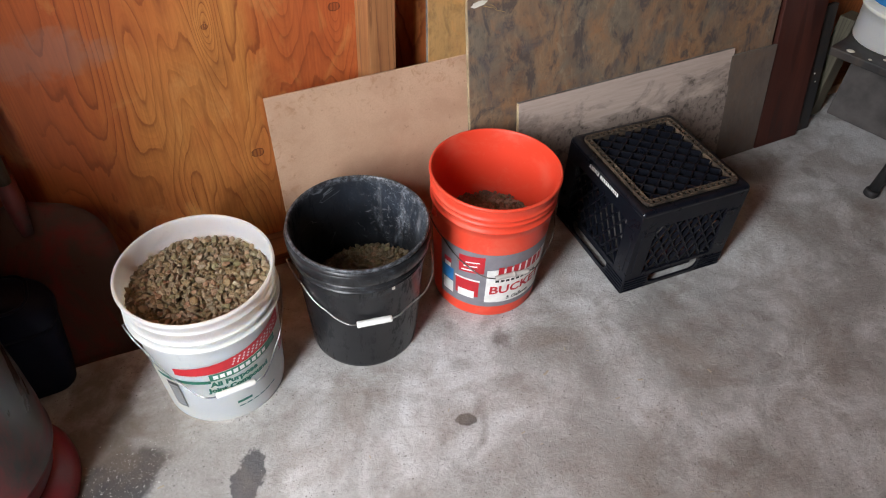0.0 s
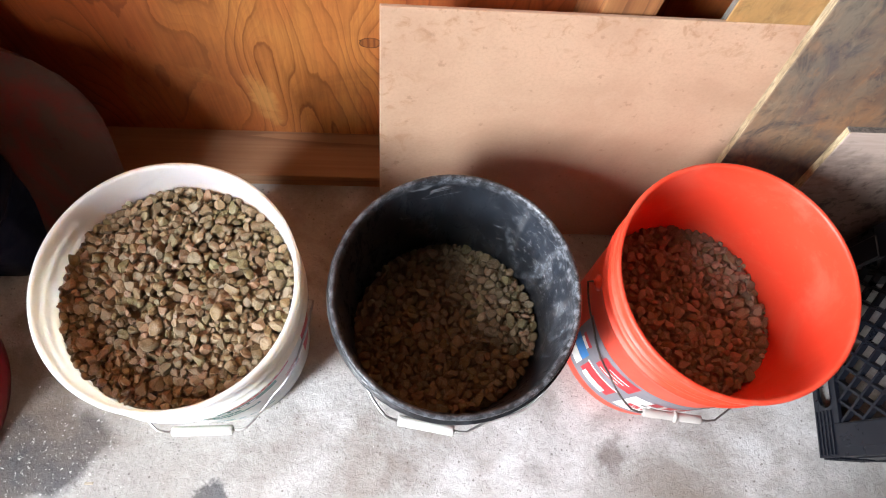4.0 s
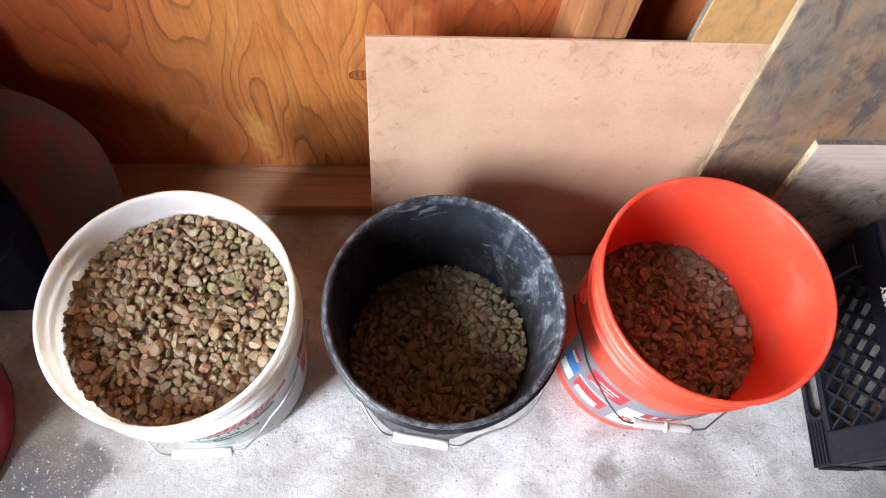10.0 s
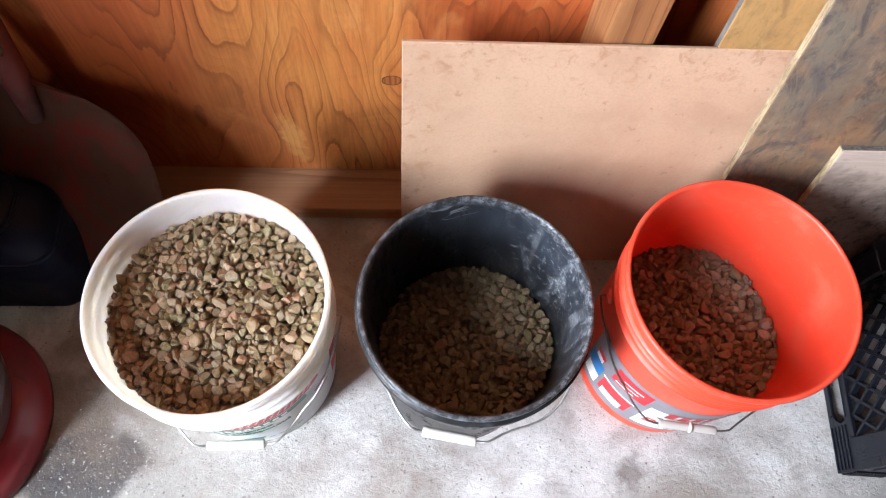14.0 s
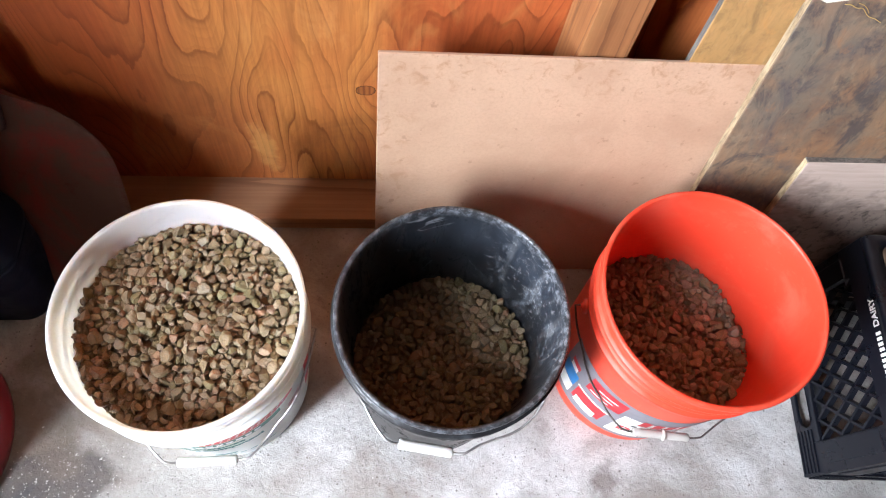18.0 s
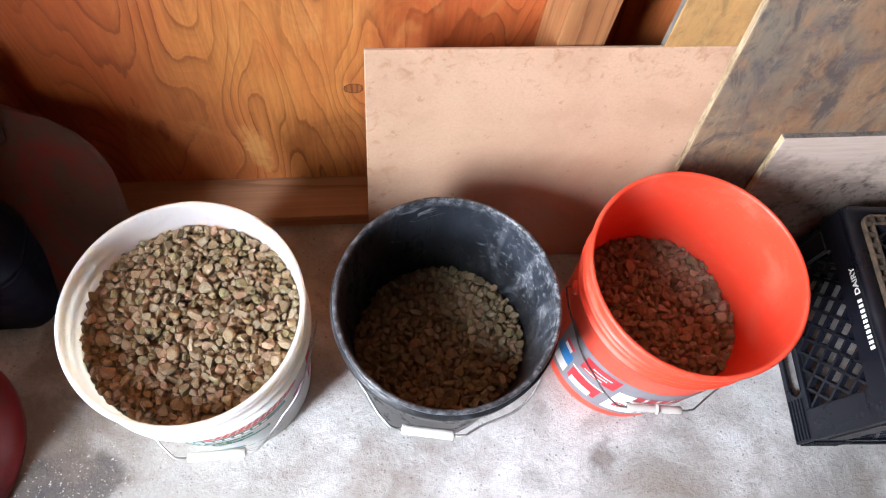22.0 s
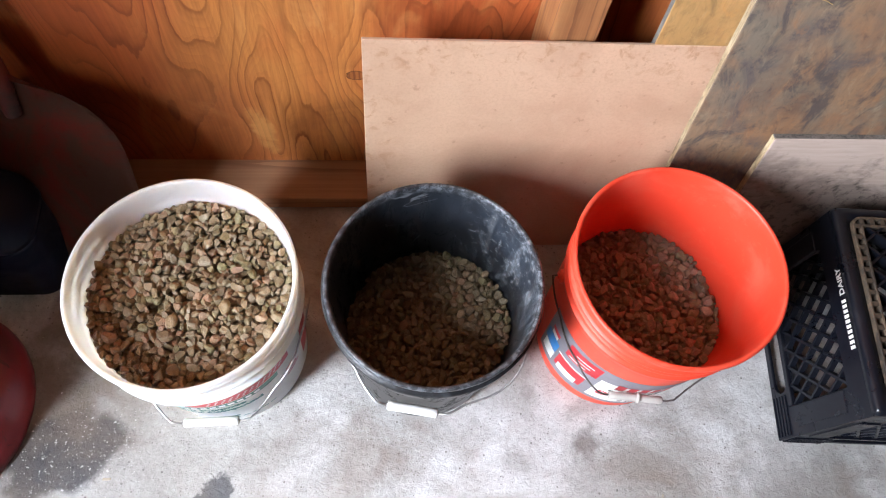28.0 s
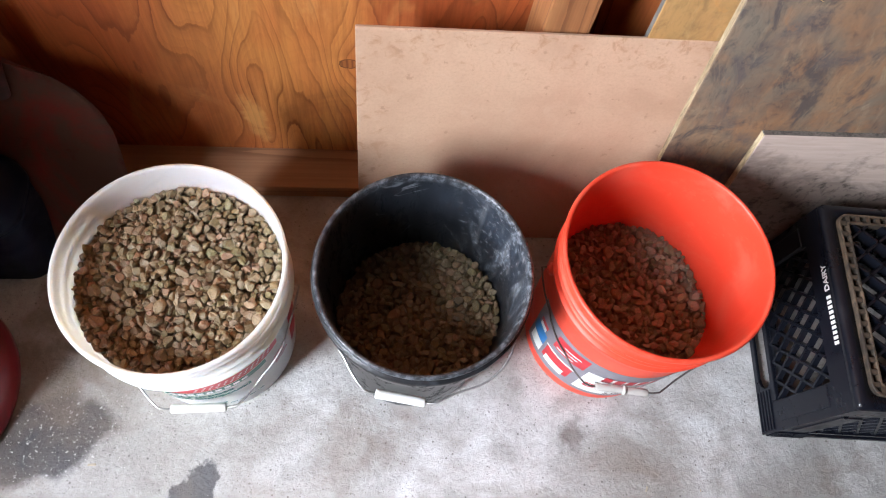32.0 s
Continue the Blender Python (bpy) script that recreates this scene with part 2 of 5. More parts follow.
def concrete():
    k = Mat("concrete", 0.72, 0.0, 0.35)
    big, mid = k.noise(2.9, 5, 0.62, 0.8), k.noise(11.0, 6, 0.66, 0.3)
    fine, grain = k.noise(140.0, 6, 0.78), k.noise(380.0, 3, 0.65)
    c = k.mix(k.ramp(big, [(0.38, 0.0), (0.62, 1.0)], True), (0.375, 0.36, 0.345), (0.64, 0.637, 0.635))
    c = k.mix(k.ramp(mid, [(0.36, 0.5), (0.52, 0.0)]), c, (0.28, 0.258, 0.24))
    smudge = k.noise(6.3, 6, 0.7, 0.9, k.scaled((1, 1, 1), (1.7, 4.2, 0)))
    c = k.mix(k.ramp(smudge, [(0.55, 0.0), (0.7, 0.55)]), c, (0.2, 0.175, 0.157))
    c = k.mix(k.ramp(mid, [(0.56, 0.0), (0.74, 0.55)]), c, (0.56, 0.55, 0.545))
    c = k.mix(k.ramp(fine, [(0.34, 0.42), (0.47, 0.0)]), c, (0.2, 0.187, 0.173))
    c = k.mix(k.ramp(fine, [(0.53, 0.0), (0.68, 0.3)]), c, (0.62, 0.605, 0.585))
    c = k.mix(k.ramp(grain, [(0.37, 0.16), (0.47, 0.0)]), c, (0.17, 0.16, 0.15))
    specks = k.ramp(k.voronoi(150.0), [(0.07, 1.0), (0.2, 0.0)])
    c = k.mix(k.math("MULTIPLY", specks, k.ramp(k.noise(26, 3), [(0.42, 0.0), (0.58, 0.85)])), c, (0.1, 0.09, 0.085))
    pits = k.math("MULTIPLY", k.ramp(k.voronoi(75.0, "F1", k.scaled((1, 1, 1), (0.3, 0.7, 0))), [(0.1, 1.0), (0.17, 0.0)]), k.ramp(k.noise(14, 4, 0.6, 0.0, k.scaled((1, 1, 1), (8, 3, 0))), [(0.44, 0.0), (0.56, 0.8)]))
    c = k.mix(pits, c, (0.13, 0.118, 0.11))
    # ragged brown patch beside the drum
    brown_patch = k.spot(-0.62, 0.0, 0.135, 0.235, 0.4, 9, -28, 0.55)
    c = k.mix(k.math("MULTIPLY", brown_patch, k.ramp(k.noise(17, 5, 0.65, 0.5), [(0.3, 0.5), (0.6, 0.85)])), c, (0.135, 0.105, 0.08))
    # oil and damp stains
    dark = k.spot(-0.36, -0.268, 0.072, 0.034, 0.36, 24, 62, 0.16)
    c = k.mix(k.math("MULTIPLY", dark, 0.85), c, (0.06, 0.06, 0.068))
    c = k.mix(k.math("MULTIPLY", k.spot(0.104, -0.338, 0.026, 0.017, 0.2, 40, -20, 0.2), 0.9), c, (0.09, 0.08, 0.075))
    c = k.mix(k.math("MULTIPLY", k.spot(0.285, -0.178, 0.05, 0.034, 0.55, 22, 15, 0.7), 0.75), c, (0.15, 0.125, 0.11))
    c = k.mix(k.math("MULTIPLY", k.spot(0.16, -0.2, 0.05, 0.03, 0.6, 20, 0, 0.8), 0.4), c, (0.17, 0.14, 0.12))
    wet = k.spot(-0.6, -0.17, 0.115, 0.075, 0.3, 12, 20, 0.3)
    c = k.mix(k.math("MULTIPLY", wet, 0.9), c, (0.05, 0.05, 0.055))
    salt = k.math("MULTIPLY", k.ramp(k.noise(130, 4, 0.7), [(0.6, 0.0), (0.66, 1.0)]), k.spot(-0.57, -0.16, 0.13, 0.085, 0.3, 16, 20, 0.4))
    c = k.mix(salt, c, (0.66, 0.65, 0.64))
    c = k.mix(k.math("MULTIPLY", k.spot(1.8, -0.07, 0.25, 0.24, 0.12, 9, 20, 0.12), 0.4), c, (0.62, 0.61, 0.62))
    # grime at the right front, also darkening the floor for the light's falloff
    grime = k.spot(0.72, -0.36, 0.4, 0.24, 0.5, 5, 8, 0.8)
    c = k.mix(k.math("MULTIPLY", grime, k.ramp(k.noise(13, 6, 0.68, 0.5), [(0.3, 0.3), (0.65, 0.75)])), c, (0.22, 0.205, 0.19))
    # dirt at the boards' foot, with the shade beneath them painted in
    sill = k.spot(1.22, 0.07, 0.36, 0.085, 0.4, 9, 4, 0.75)
    c = k.mix(k.math("MULTIPLY", sill, k.ramp(k.noise(15, 5, 0.65, 0.5, k.scaled((1, 1, 1), (6, 2, 0))), [(0.3, 0.55), (0.62, 0.9)])), c, (0.15, 0.115, 0.09))
    # brown dust trodden along the sill
    dust = k.ramp(k.noise(4.2, 5, 0.6, 0.8, k.scaled((1, 1.4, 1), (3.1, 0, 0))), [(0.46, 0.0), (0.66, 0.55)])
    c = k.mix(dust, c, (0.23, 0.18, 0.145))
    k.colour(c)
    k.rough(k.math("SUBTRACT", k.ramp(mid, [(0.3, 0.8), (0.7, 0.6)]), k.math("MULTIPLY", wet, 0.3)))
    lumps = k.noise(75.0, 5, 0.68, 0.6)
    k.bump(lumps, 0.6, 0.004).bump(fine, 0.55, 0.0023).bump(grain, 0.12, 0.0004).bump(mid, 0.25, 0.004)
    return k.m


def old_plywood(name, low, high, rust, pale, grey=(0.2, 0.163, 0.126), soot=(0.075, 0.057, 0.05), soil=0.75):
    """Weathered formwork sheet: brown face with mottled rust, slate and pale patches, brushed along the slant of its grain."""
    k = Mat(name, 0.58, 0.0, 0.35)
    slant = (0, 14, 0)

    def streaked(scale, place, long=0.6):
        return k.noise(scale, 7, 0.68, 0.8, k.scaled((1.0, 1, long), place, slant))

    c = k.mix(k.ramp(streaked(8.0, (0, 0, 0)), [(0.34, 0.0), (0.64, 1.0)]), low, high)
    c = k.mix(k.ramp(streaked(4.6, (9, 0, 4), 0.7), [(0.44, 0.0), (0.6, 0.8)]), c, rust)
    c = k.mix(k.ramp(streaked(5.5, (1, 3, 8), 0.7), [(0.46, 0.0), (0.6, 0.8)]), c, grey)
    c = k.mix(k.ramp(streaked(7.0, (3, 6, 5), 0.8), [(0.5, 0.0), (0.62, 0.6)]), c, tuple(0.5 * (a + b) * v for a, b, v in zip(low, grey, (1.0, 1.0, 0.98))))
    c = k.mix(k.ramp(streaked(6.0, (4, 9, 1), 0.8), [(0.54, 0.0), (0.66, 0.5)]), c, tuple(0.6 * a + 0.4 * b for a, b in zip(rust, pale)))
    c = k.mix(k.ramp(streaked(11.0, (6, 1, 2), 0.7), [(0.52, 0.0), (0.66, soil)]), c, tuple(v * 1.5 for v in soot))
    c = k.mix(k.ramp(streaked(16.0, (5, 2, 1)), [(0.53, 0.0), (0.62, soil)]), c, soot)
    c = k.mix(k.ramp(streaked(34.0, (0, 0, 3)), [(0.57, 0.0), (0.7, soil * 0.7)]), c, tuple(v * 0.75 for v in soot))
    c = k.mix(k.ramp(streaked(24.0, (2, 7, 3), 0.6), [(0.57, 0.0), (0.7, 0.5)]), c, pale)
    c = k.mix(k.ramp(streaked(20.0, (8, 5, 3), 0.65), [(0.58, 0.0), (0.68, 0.65)]), c, rust)
    c = k.mix(k.ramp(streaked(60.0, (3, 1, 6), 0.7), [(0.55, 0.0), (0.68, soil * 0.6)]), c, tuple(v * 0.8 for v in soot))
    c = k.mix(k.ramp(streaked(85.0, (7, 3, 1), 0.3), [(0.58, 0.0), (0.7, 0.3)]), c, pale)
    fibre = k.noise(120, 6, 0.75, 0.4, k.scaled((1, 1, 0.16), (0, 0, 0), slant))
    c = k.mix(k.ramp(fibre, [(0.34, 0.2), (0.5, 0.0)]), c, (0.08, 0.06, 0.05))
    k.colour(c)
    k.bump(fibre, 0.3, 0.0009).bump(streaked(16.0, (5, 2, 1)), 0.2, 0.002)
    return k.m


def hardboard():
    k = Mat("hardboard", 0.55, 0.0, 0.4)
    n, f = k.noise(6.0, 5, 0.6, 0.4), k.noise(210.0, 4, 0.7)
    c = k.mix(k.ramp(n, [(0.3, 0.0), (0.7, 1.0)], True), (0.5, 0.312, 0.208), (0.615, 0.405, 0.277))
    c = k.mix(k.ramp(f, [(0.35, 0.25), (0.55, 0.0)]), c, (0.4, 0.25, 0.165))
    # handling marks along the upper edge
    top = k.t.nodes.new("ShaderNodeSeparateXYZ")
    k.put(top.inputs[0], k.co)
    edge = k.math("MAXIMUM", k.ramp(top.outputs[2], [(0.42, 0.06), (0.5, 1.0)]), k.ramp(top.outputs[0], [(0.0, 1.0), (0.07, 0.0)]))
    marks = k.ramp(k.noise(46, 6, 0.7, 0.6), [(0.53, 0.0), (0.66, 0.75)])
    c = k.mix(k.math("MULTIPLY", edge, marks), c, (0.38, 0.2, 0.1))
    c = k.mix(k.ramp(k.noise(26, 6, 0.72, 0.8, k.scaled((1, 1, 1), (3, 0, 6))), [(0.56, 0.0), (0.72, 0.3)]), c, (0.6, 0.42, 0.31))
    c = k.mix(k.ramp(k.noise(60, 3), [(0.64, 0.0), (0.7, 0.55)]), c, (0.36, 0.21, 0.13))
    k.colour(c)
    k.rough(k.ramp(n, [(0.3, 0.5), (0.7, 0.62)]))
    k.bump(f, 0.12, 0.0004)
    return k.m


def grimy_board():
    """Pale plywood offcut with black mould rising from below."""
    k = Mat("mouldy_board", 0.66, 0.0, 0.3)
    fibre = k.noise(120, 4, 0.6, 0.0, k.scaled((0.08, 1, 1)))
    n = k.noise(9, 6, 0.65, 0.6, k.scaled((0.7, 1, 1.3)))
    c = k.mix(k.ramp(fibre, [(0.3, 0.0), (0.7, 1.0)]), (0.45, 0.35, 0.295), (0.56, 0.445, 0.38))
    s = k.t.nodes.new("ShaderNodeSeparateXYZ")
    k.put(s.inputs[0], k.co)
    level = k.math("SUBTRACT", k.math("MULTIPLY_ADD", n, 0.62, 0.0), s.outputs[2])
    mould = k.ramp(level, [(0.0, 0.0), (0.08, 0.95)])
    speck = k.ramp(k.noise(42, 6, 0.75, 0.4), [(0.5, 0.0), (0.62, 1.0)])
    c = k.mix(k.math("MULTIPLY", mould, k.math("MULTIPLY_ADD", speck, 0.45, 0.55)), c, (0.085, 0.066, 0.056))
    c = k.mix(k.ramp(k.noise(16, 6, 0.7, 0.5, k.scaled((0.6, 1, 1), (4, 4, 4))), [(0.6, 0.0), (0.72, 0.5)]), c, (0.14, 0.12, 0.11))
    k.colour(c)
    k.bump(fibre, 0.2, 0.0007)
    return k.m


def plastic(name, colour, roughness=0.35, scuff=(0.5, 0.5, 0.5), amount=0.25, sss=0.0, scale=14.0, start=0.58, spec=0.5):
    k = Mat(name, roughness, 0.0, spec)
    n, f = k.noise(scale, 6, 0.7, 0.6), k.noise(70, 4, 0.7, 0.4)
    c = k.mix(k.ramp(n, [(start, 0.0), (start + 0.14, amount)]), colour, scuff)
    c = k.mix(k.ramp(f, [(0.6, 0.0), (0.72, amount * 0.6)]), c, scuff)
    k.colour(c)
    k.rough(k.ramp(n, [(0.35, roughness), (0.7, min(1.0, roughness + 0.25))]))
    k.bump(k.noise(30, 3), 0.06, 0.001).bump(f, 0.05, 0.0004)
    if sss:
        # light seeps through the thin wall
        k.b.inputs["Subsurface Weight"].default_value = sss
        k.b.inputs["Subsurface Radius"].default_value = (0.03, 0.027, 0.022)
        k.b.inputs["Subsurface Scale"].default_value = 1.0
    return k.m


def black_inside():
    """Black pail with dried mortar and plaster smears, thickest high on the wall; its lit right side is painted paler.
    """
    k = Mat("black_pail_plastic", 0.42, 0.0, 0.38)
    co = k.scaled((1.3, 1.3, 0.4))
    n, m, f = k.noise(32, 7, 0.74, 0.4, co), k.noise(85, 6, 0.74, 0.4, co), k.noise(95, 5, 0.75, 0.4)
    drip = k.noise(60, 4, 0.6, 0.3, k.scaled((1, 1, 0.05)))
    s = k.t.nodes.new("ShaderNodeSeparateXYZ")
    k.put(s.inputs[0], k.co)
    radial = k.math("SQRT", k.math("ADD", k.math("MULTIPLY", s.outputs[0], s.outputs[0]), k.math("MULTIPLY", s.outputs[1], s.outputs[1])))
    # the wall leans out as it rises: inside of it is caked, outside only dusty
    lean = k.math("SUBTRACT", radial, k.math("MULTIPLY_ADD", s.outputs[2], 0.0614, 0.1225))
    inner = k.ramp(k.math("MULTIPLY_ADD", lean, 100.0, 0.5), [(0.4, 1.0), (0.55, 0.0)])
    lip = k.ramp(s.outputs[2], [(0.335, 0.0), (0.343, 1.0)])
    # smears and film strengthened to the right, painting in the light that strikes there
    side = k.ramp(k.math("ADD", k.math("MULTIPLY", s.outputs[0], 4.6), k.math("MULTIPLY_ADD", s.outputs[1], 0.3, 0.2)), [(0.2, 0.02), (0.5, 0.1), (0.85, 1.0)])
    high = k.ramp(s.outputs[2], [(0.16, 0.15), (0.27, 1.0)])
    lit_cake = k.math("MULTIPLY", inner, k.math("MULTIPLY", side, high))
    smear = k.math("MULTIPLY", k.ramp(n, [(0.52, 0.0), (0.62, 0.95)]), k.ramp(m, [(0.4, 0.1), (0.58, 1.0)]))
    film = k.mix(k.math("MULTIPLY", lit_cake, k.ramp(m, [(0.3, 0.35), (0.6, 1.0)])), (0.006, 0.007, 0.009), (0.028, 0.034, 0.046))
    # bluish film high inside, with the wall's sheen painted in, more to the right
    haze = k.math("MULTIPLY", k.math("MULTIPLY", inner, k.ramp(s.outputs[2], [(0.235, 0.0), (0.3, 1.0)])), k.ramp(k.noise(14, 6, 0.7, 0.6, k.scaled((1, 1, 0.7), (1, 8, 3))), [(0.34, 0.05), (0.62, 0.8)]))
    film = k.mix(k.math("MULTIPLY", haze, k.ramp(side, [(0.0, 0.45), (0.8, 1.0)])), film, (0.046, 0.057, 0.077))
    c = k.mix(k.math("MULTIPLY", smear, lit_cake), film, (0.25, 0.275, 0.315))
    c = k.mix(k.math("MULTIPLY", k.math("MULTIPLY", k.ramp(drip, [(0.56, 0.0), (0.64, 0.25)]), k.ramp(n, [(0.4, 0.0), (0.5, 1.0)])), lit_cake), c, (0.25, 0.25, 0.25))
    c = k.mix(k.math("MULTIPLY", k.ramp(f, [(0.56, 0.0), (0.66, 0.7)]), k.math("MAXIMUM", lit_cake, 0.03)), c, (0.42, 0.43, 0.44))
    swirl = k.noise(9, 3, 0.5, 0.8, k.scaled((1, 1, 1.6), (2, 5, 1)))
    thin = k.ramp(k.math("ABSOLUTE", k.math("SUBTRACT", swirl, 0.52)), [(0.004, 1.0), (0.011, 0.0)])
    thin = k.math("MULTIPLY", thin, k.ramp(k.noise(16, 3, 0.5, 0.0, k.scaled((1, 1, 1), (7, 1, 4))), [(0.48, 0.0), (0.56, 0.55)]))
    c = k.mix(k.math("MULTIPLY", thin, k.math("MULTIPLY", inner, high)), c, (0.3, 0.32, 0.35))
    dust = k.math("MULTIPLY", k.math("SUBTRACT", 1.0, inner), k.ramp(k.noise(5, 6, 0.65, 0.5), [(0.3, 0.5), (0.7, 1.0)]))
    c = k.mix(dust, c, (0.015, 0.015, 0.0165))
    # dusty patches on the outer collar, paled to paint its bluish shine
    skirt = k.math("MULTIPLY", k.math("SUBTRACT", 1.0, inner), k.ramp(s.outputs[2], [(0.2, 0.1), (0.29, 1.0)]))
    c = k.mix(k.math("MULTIPLY", skirt, k.ramp(k.noise(24, 6, 0.72, 0.9, k.scaled((1, 1, 1), (3, 3, 9))), [(0.5, 0.0), (0.68, 0.4)])), c, (0.12, 0.13, 0.15))
    # dust on the lip plus its painted highlight, stronger to the right
    c = k.mix(k.math("MULTIPLY", k.math("MULTIPLY", lip, k.ramp(f, [(0.46, 0.06), (0.62, 0.7)])), k.ramp(side, [(0.0, 0.6), (0.6, 1.0)])), c, (0.3, 0.325, 0.37))
    k.colour(c)
    k.rough(k.ramp(smear, [(0.0, 0.33), (0.4, 0.7)]))
    k.bump(k.math("MULTIPLY", m, lit_cake), 0.3, 0.001).bump(f, 0.06, 0.0004)
    return k.m


def gravel(name, tint, wet=0.6):
    k = Mat(name, wet, 0.0, 0.5)
    stones = [(0.0, (0.22, 0.16, 0.1)), (0.14, (0.35, 0.26, 0.155)), (0.28, (0.28, 0.26, 0.15)), (0.42, (0.25, 0.2, 0.14)), (0.56, (0.39, 0.33, 0.24)),
              (0.68, (0.3, 0.21, 0.145)), (0.8, (0.36, 0.325, 0.27)), (0.9, (0.4, 0.235, 0.165)), (1.0, (0.52, 0.46, 0.36))]
    c = k.ramp(k.island(), [(p, tuple(a * b for a, b in zip(v, tint))) for p, v in stones])
    n, f = k.noise(230, 5, 0.7, 0.3), k.noise(700, 3, 0.65)
    c = k.mix(k.ramp(n, [(0.36, 0.38), (0.54, 0.0)]), c, tuple(0.16 * v for v in tint))
    c = k.mix(k.ramp(f, [(0.54, 0.0), (0.68, 0.4)]), c, (0.5, 0.44, 0.36))
    k.colour(c)
    k.rough(k.ramp(n, [(0.3, wet - 0.15), (0.7, wet + 0.2)]))
    k.bump(n, 0.8, 0.0022).bump(f, 0.35, 0.0005)
    return k.m


def painted_steel(name, colour, under, grime=0.5, roughness=0.3, scale=7.0):
    k = Mat(name, roughness, 0.1, 0.5)
    n, m = k.noise(scale, 6, 0.65, 0.8), k.noise(38, 6, 0.7, 0.6)
    c = k.mix(k.ramp(n, [(0.46, 0.0), (0.6, grime)]), colour, under)
    c = k.mix(k.ramp(m, [(0.6, 0.0), (0.68, 0.6)]), c, tuple(v * 0.5 for v in under))
    k.colour(c)
    k.rough(k.ramp(n, [(0.4, roughness), (0.65, roughness + 0.3)]))
    k.bump(m, 0.12, 0.0008).bump(n, 0.08, 0.003)
    return k.m


CONCRETE = concrete()
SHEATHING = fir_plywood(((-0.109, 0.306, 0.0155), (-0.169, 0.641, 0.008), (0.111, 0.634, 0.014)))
STUD = wood("stud_lumber", (0.5, 0.235, 0.09), (0.37, 0.155, 0.06), (0.15, 0.058, 0.024), (1, 1, 0.05), 30.0, 7.0, 0.55, 0.25).m
PLATE = wood("sill_lumber", (0.42, 0.235, 0.13), (0.34, 0.175, 0.09), (0.2, 0.095, 0.05), (0.05, 1, 1), 8.0, 9.0, 0.6, 0.3).m
PALE_PLY = old_plywood("ochre_plywood", (0.36, 0.19, 0.075), (0.5, 0.28, 0.108), (0.56, 0.28, 0.085), (0.56, 0.39, 0.2), (0.46, 0.27, 0.105), (0.2, 0.12, 0.05), 0.5)
def board_edge(name, pale, mid, grime, amount=0.6):
    """Sawn plywood edge: ply lines, fibres and ingrained grime."""
    k = Mat(name, 0.75, 0.0, 0.3)
    n, m, f = k.noise(16, 6, 0.7, 0.5), k.noise(70, 6, 0.75, 0.4, k.scaled((1, 1, 0.4))), k.noise(320, 4, 0.7, 0.0, k.scaled((1, 1, 0.15)))
    c = k.mix(k.ramp(n, [(0.36, 0.0), (0.62, 1.0)]), mid, pale)
    c = k.mix(k.ramp(m, [(0.5, 0.0), (0.66, amount)]), c, grime)
    c = k.mix(k.ramp(f, [(0.4, 0.5), (0.52, 0.0)]), c, grime)
    k.colour(c)
    k.bump(m, 0.4, 0.001).bump(f, 0.3, 0.0006)
    return k.m


PLY_EDGE = board_edge("plywood_edge", (0.52, 0.42, 0.27), (0.36, 0.265, 0.155), (0.12, 0.09, 0.065))
OFFCUT_EDGE = board_edge("offcut_edge", (0.72, 0.6, 0.38), (0.52, 0.4, 0.23), (0.16, 0.115, 0.07), 0.5)
GREY_EDGE = board_edge("grey_plywood_edge", (0.26, 0.23, 0.2), (0.16, 0.14, 0.125), (0.05, 0.045, 0.045), 0.8)
PINK_EDGE = flat("hardboard_edge", (0.42, 0.27, 0.185), 0.75)
OLD_PLY = old_plywood("weathered_plywood", (0.13, 0.08, 0.056), (0.25, 0.165, 0.112), (0.33, 0.17, 0.083), (0.38, 0.3, 0.195), (0.195, 0.168, 0.13), (0.065, 0.058, 0.06))
GREY_FACE = old_plywood("grey_weathered_board", (0.115, 0.085, 0.07), (0.16, 0.125, 0.105), (0.17, 0.105, 0.07), (0.2, 0.16, 0.13), (0.14, 0.112, 0.095), (0.11, 0.09, 0.08), 0.4)
HARDBOARD, MOULDY = hardboard(), grimy_board()
WHITE_PAIL = plastic("white_pail_plastic", (0.9, 0.845, 0.705), 0.4, (0.5, 0.42, 0.33), 0.25, 1.0, 10, 0.6)
ORANGE_PAIL = plastic("orange_pail_plastic", (0.8, 0.064, 0.03), 0.34, (0.78, 0.2, 0.13), 0.3, 0, 9, 0.5)
BLACK_PAIL = black_inside()
WIRE = flat("galvanised_wire", (0.4, 0.39, 0.38), 0.38, 0.2, 90, 0.9)
DARK_WIRE = flat("dark_wire", (0.16, 0.14, 0.13), 0.45, 0.3, 90, 0.8)
GRIP = plastic("white_grip_plastic", (0.78, 0.77, 0.74), 0.45, (0.45, 0.4, 0.35), 0.3)
GREY_GRIP = plastic("grey_grip_plastic", (0.46, 0.43, 0.4), 0.5, (0.3, 0.27, 0.24), 0.4)
CRATE = plastic("black_crate_plastic", (0.006, 0.007, 0.0115), 0.24, (0.04, 0.04, 0.046), 0.22, 0, 22, 0.58, 0.32)
CRATE_RUST = plastic("dusty_crate_rim", (0.032, 0.024, 0.018), 0.6, (0.15, 0.102, 0.064), 0.75, 0, 26, 0.46)
TUB = plastic("black_tub_plastic", (0.005, 0.0075, 0.02), 0.36, (0.012, 0.015, 0.028), 0.3, 0, 14, 0.58, 0.12)
RED_STEEL = painted_steel("red_drum_paint", (0.026, 0.023, 0.022), (0.2, 0.013, 0.018), 0.95, 0.26, 2.3)
RED_RING = painted_steel("red_ring_paint", (0.18, 0.012, 0.018), (0.035, 0.03, 0.028), 0.8, 0.3, 2.6)
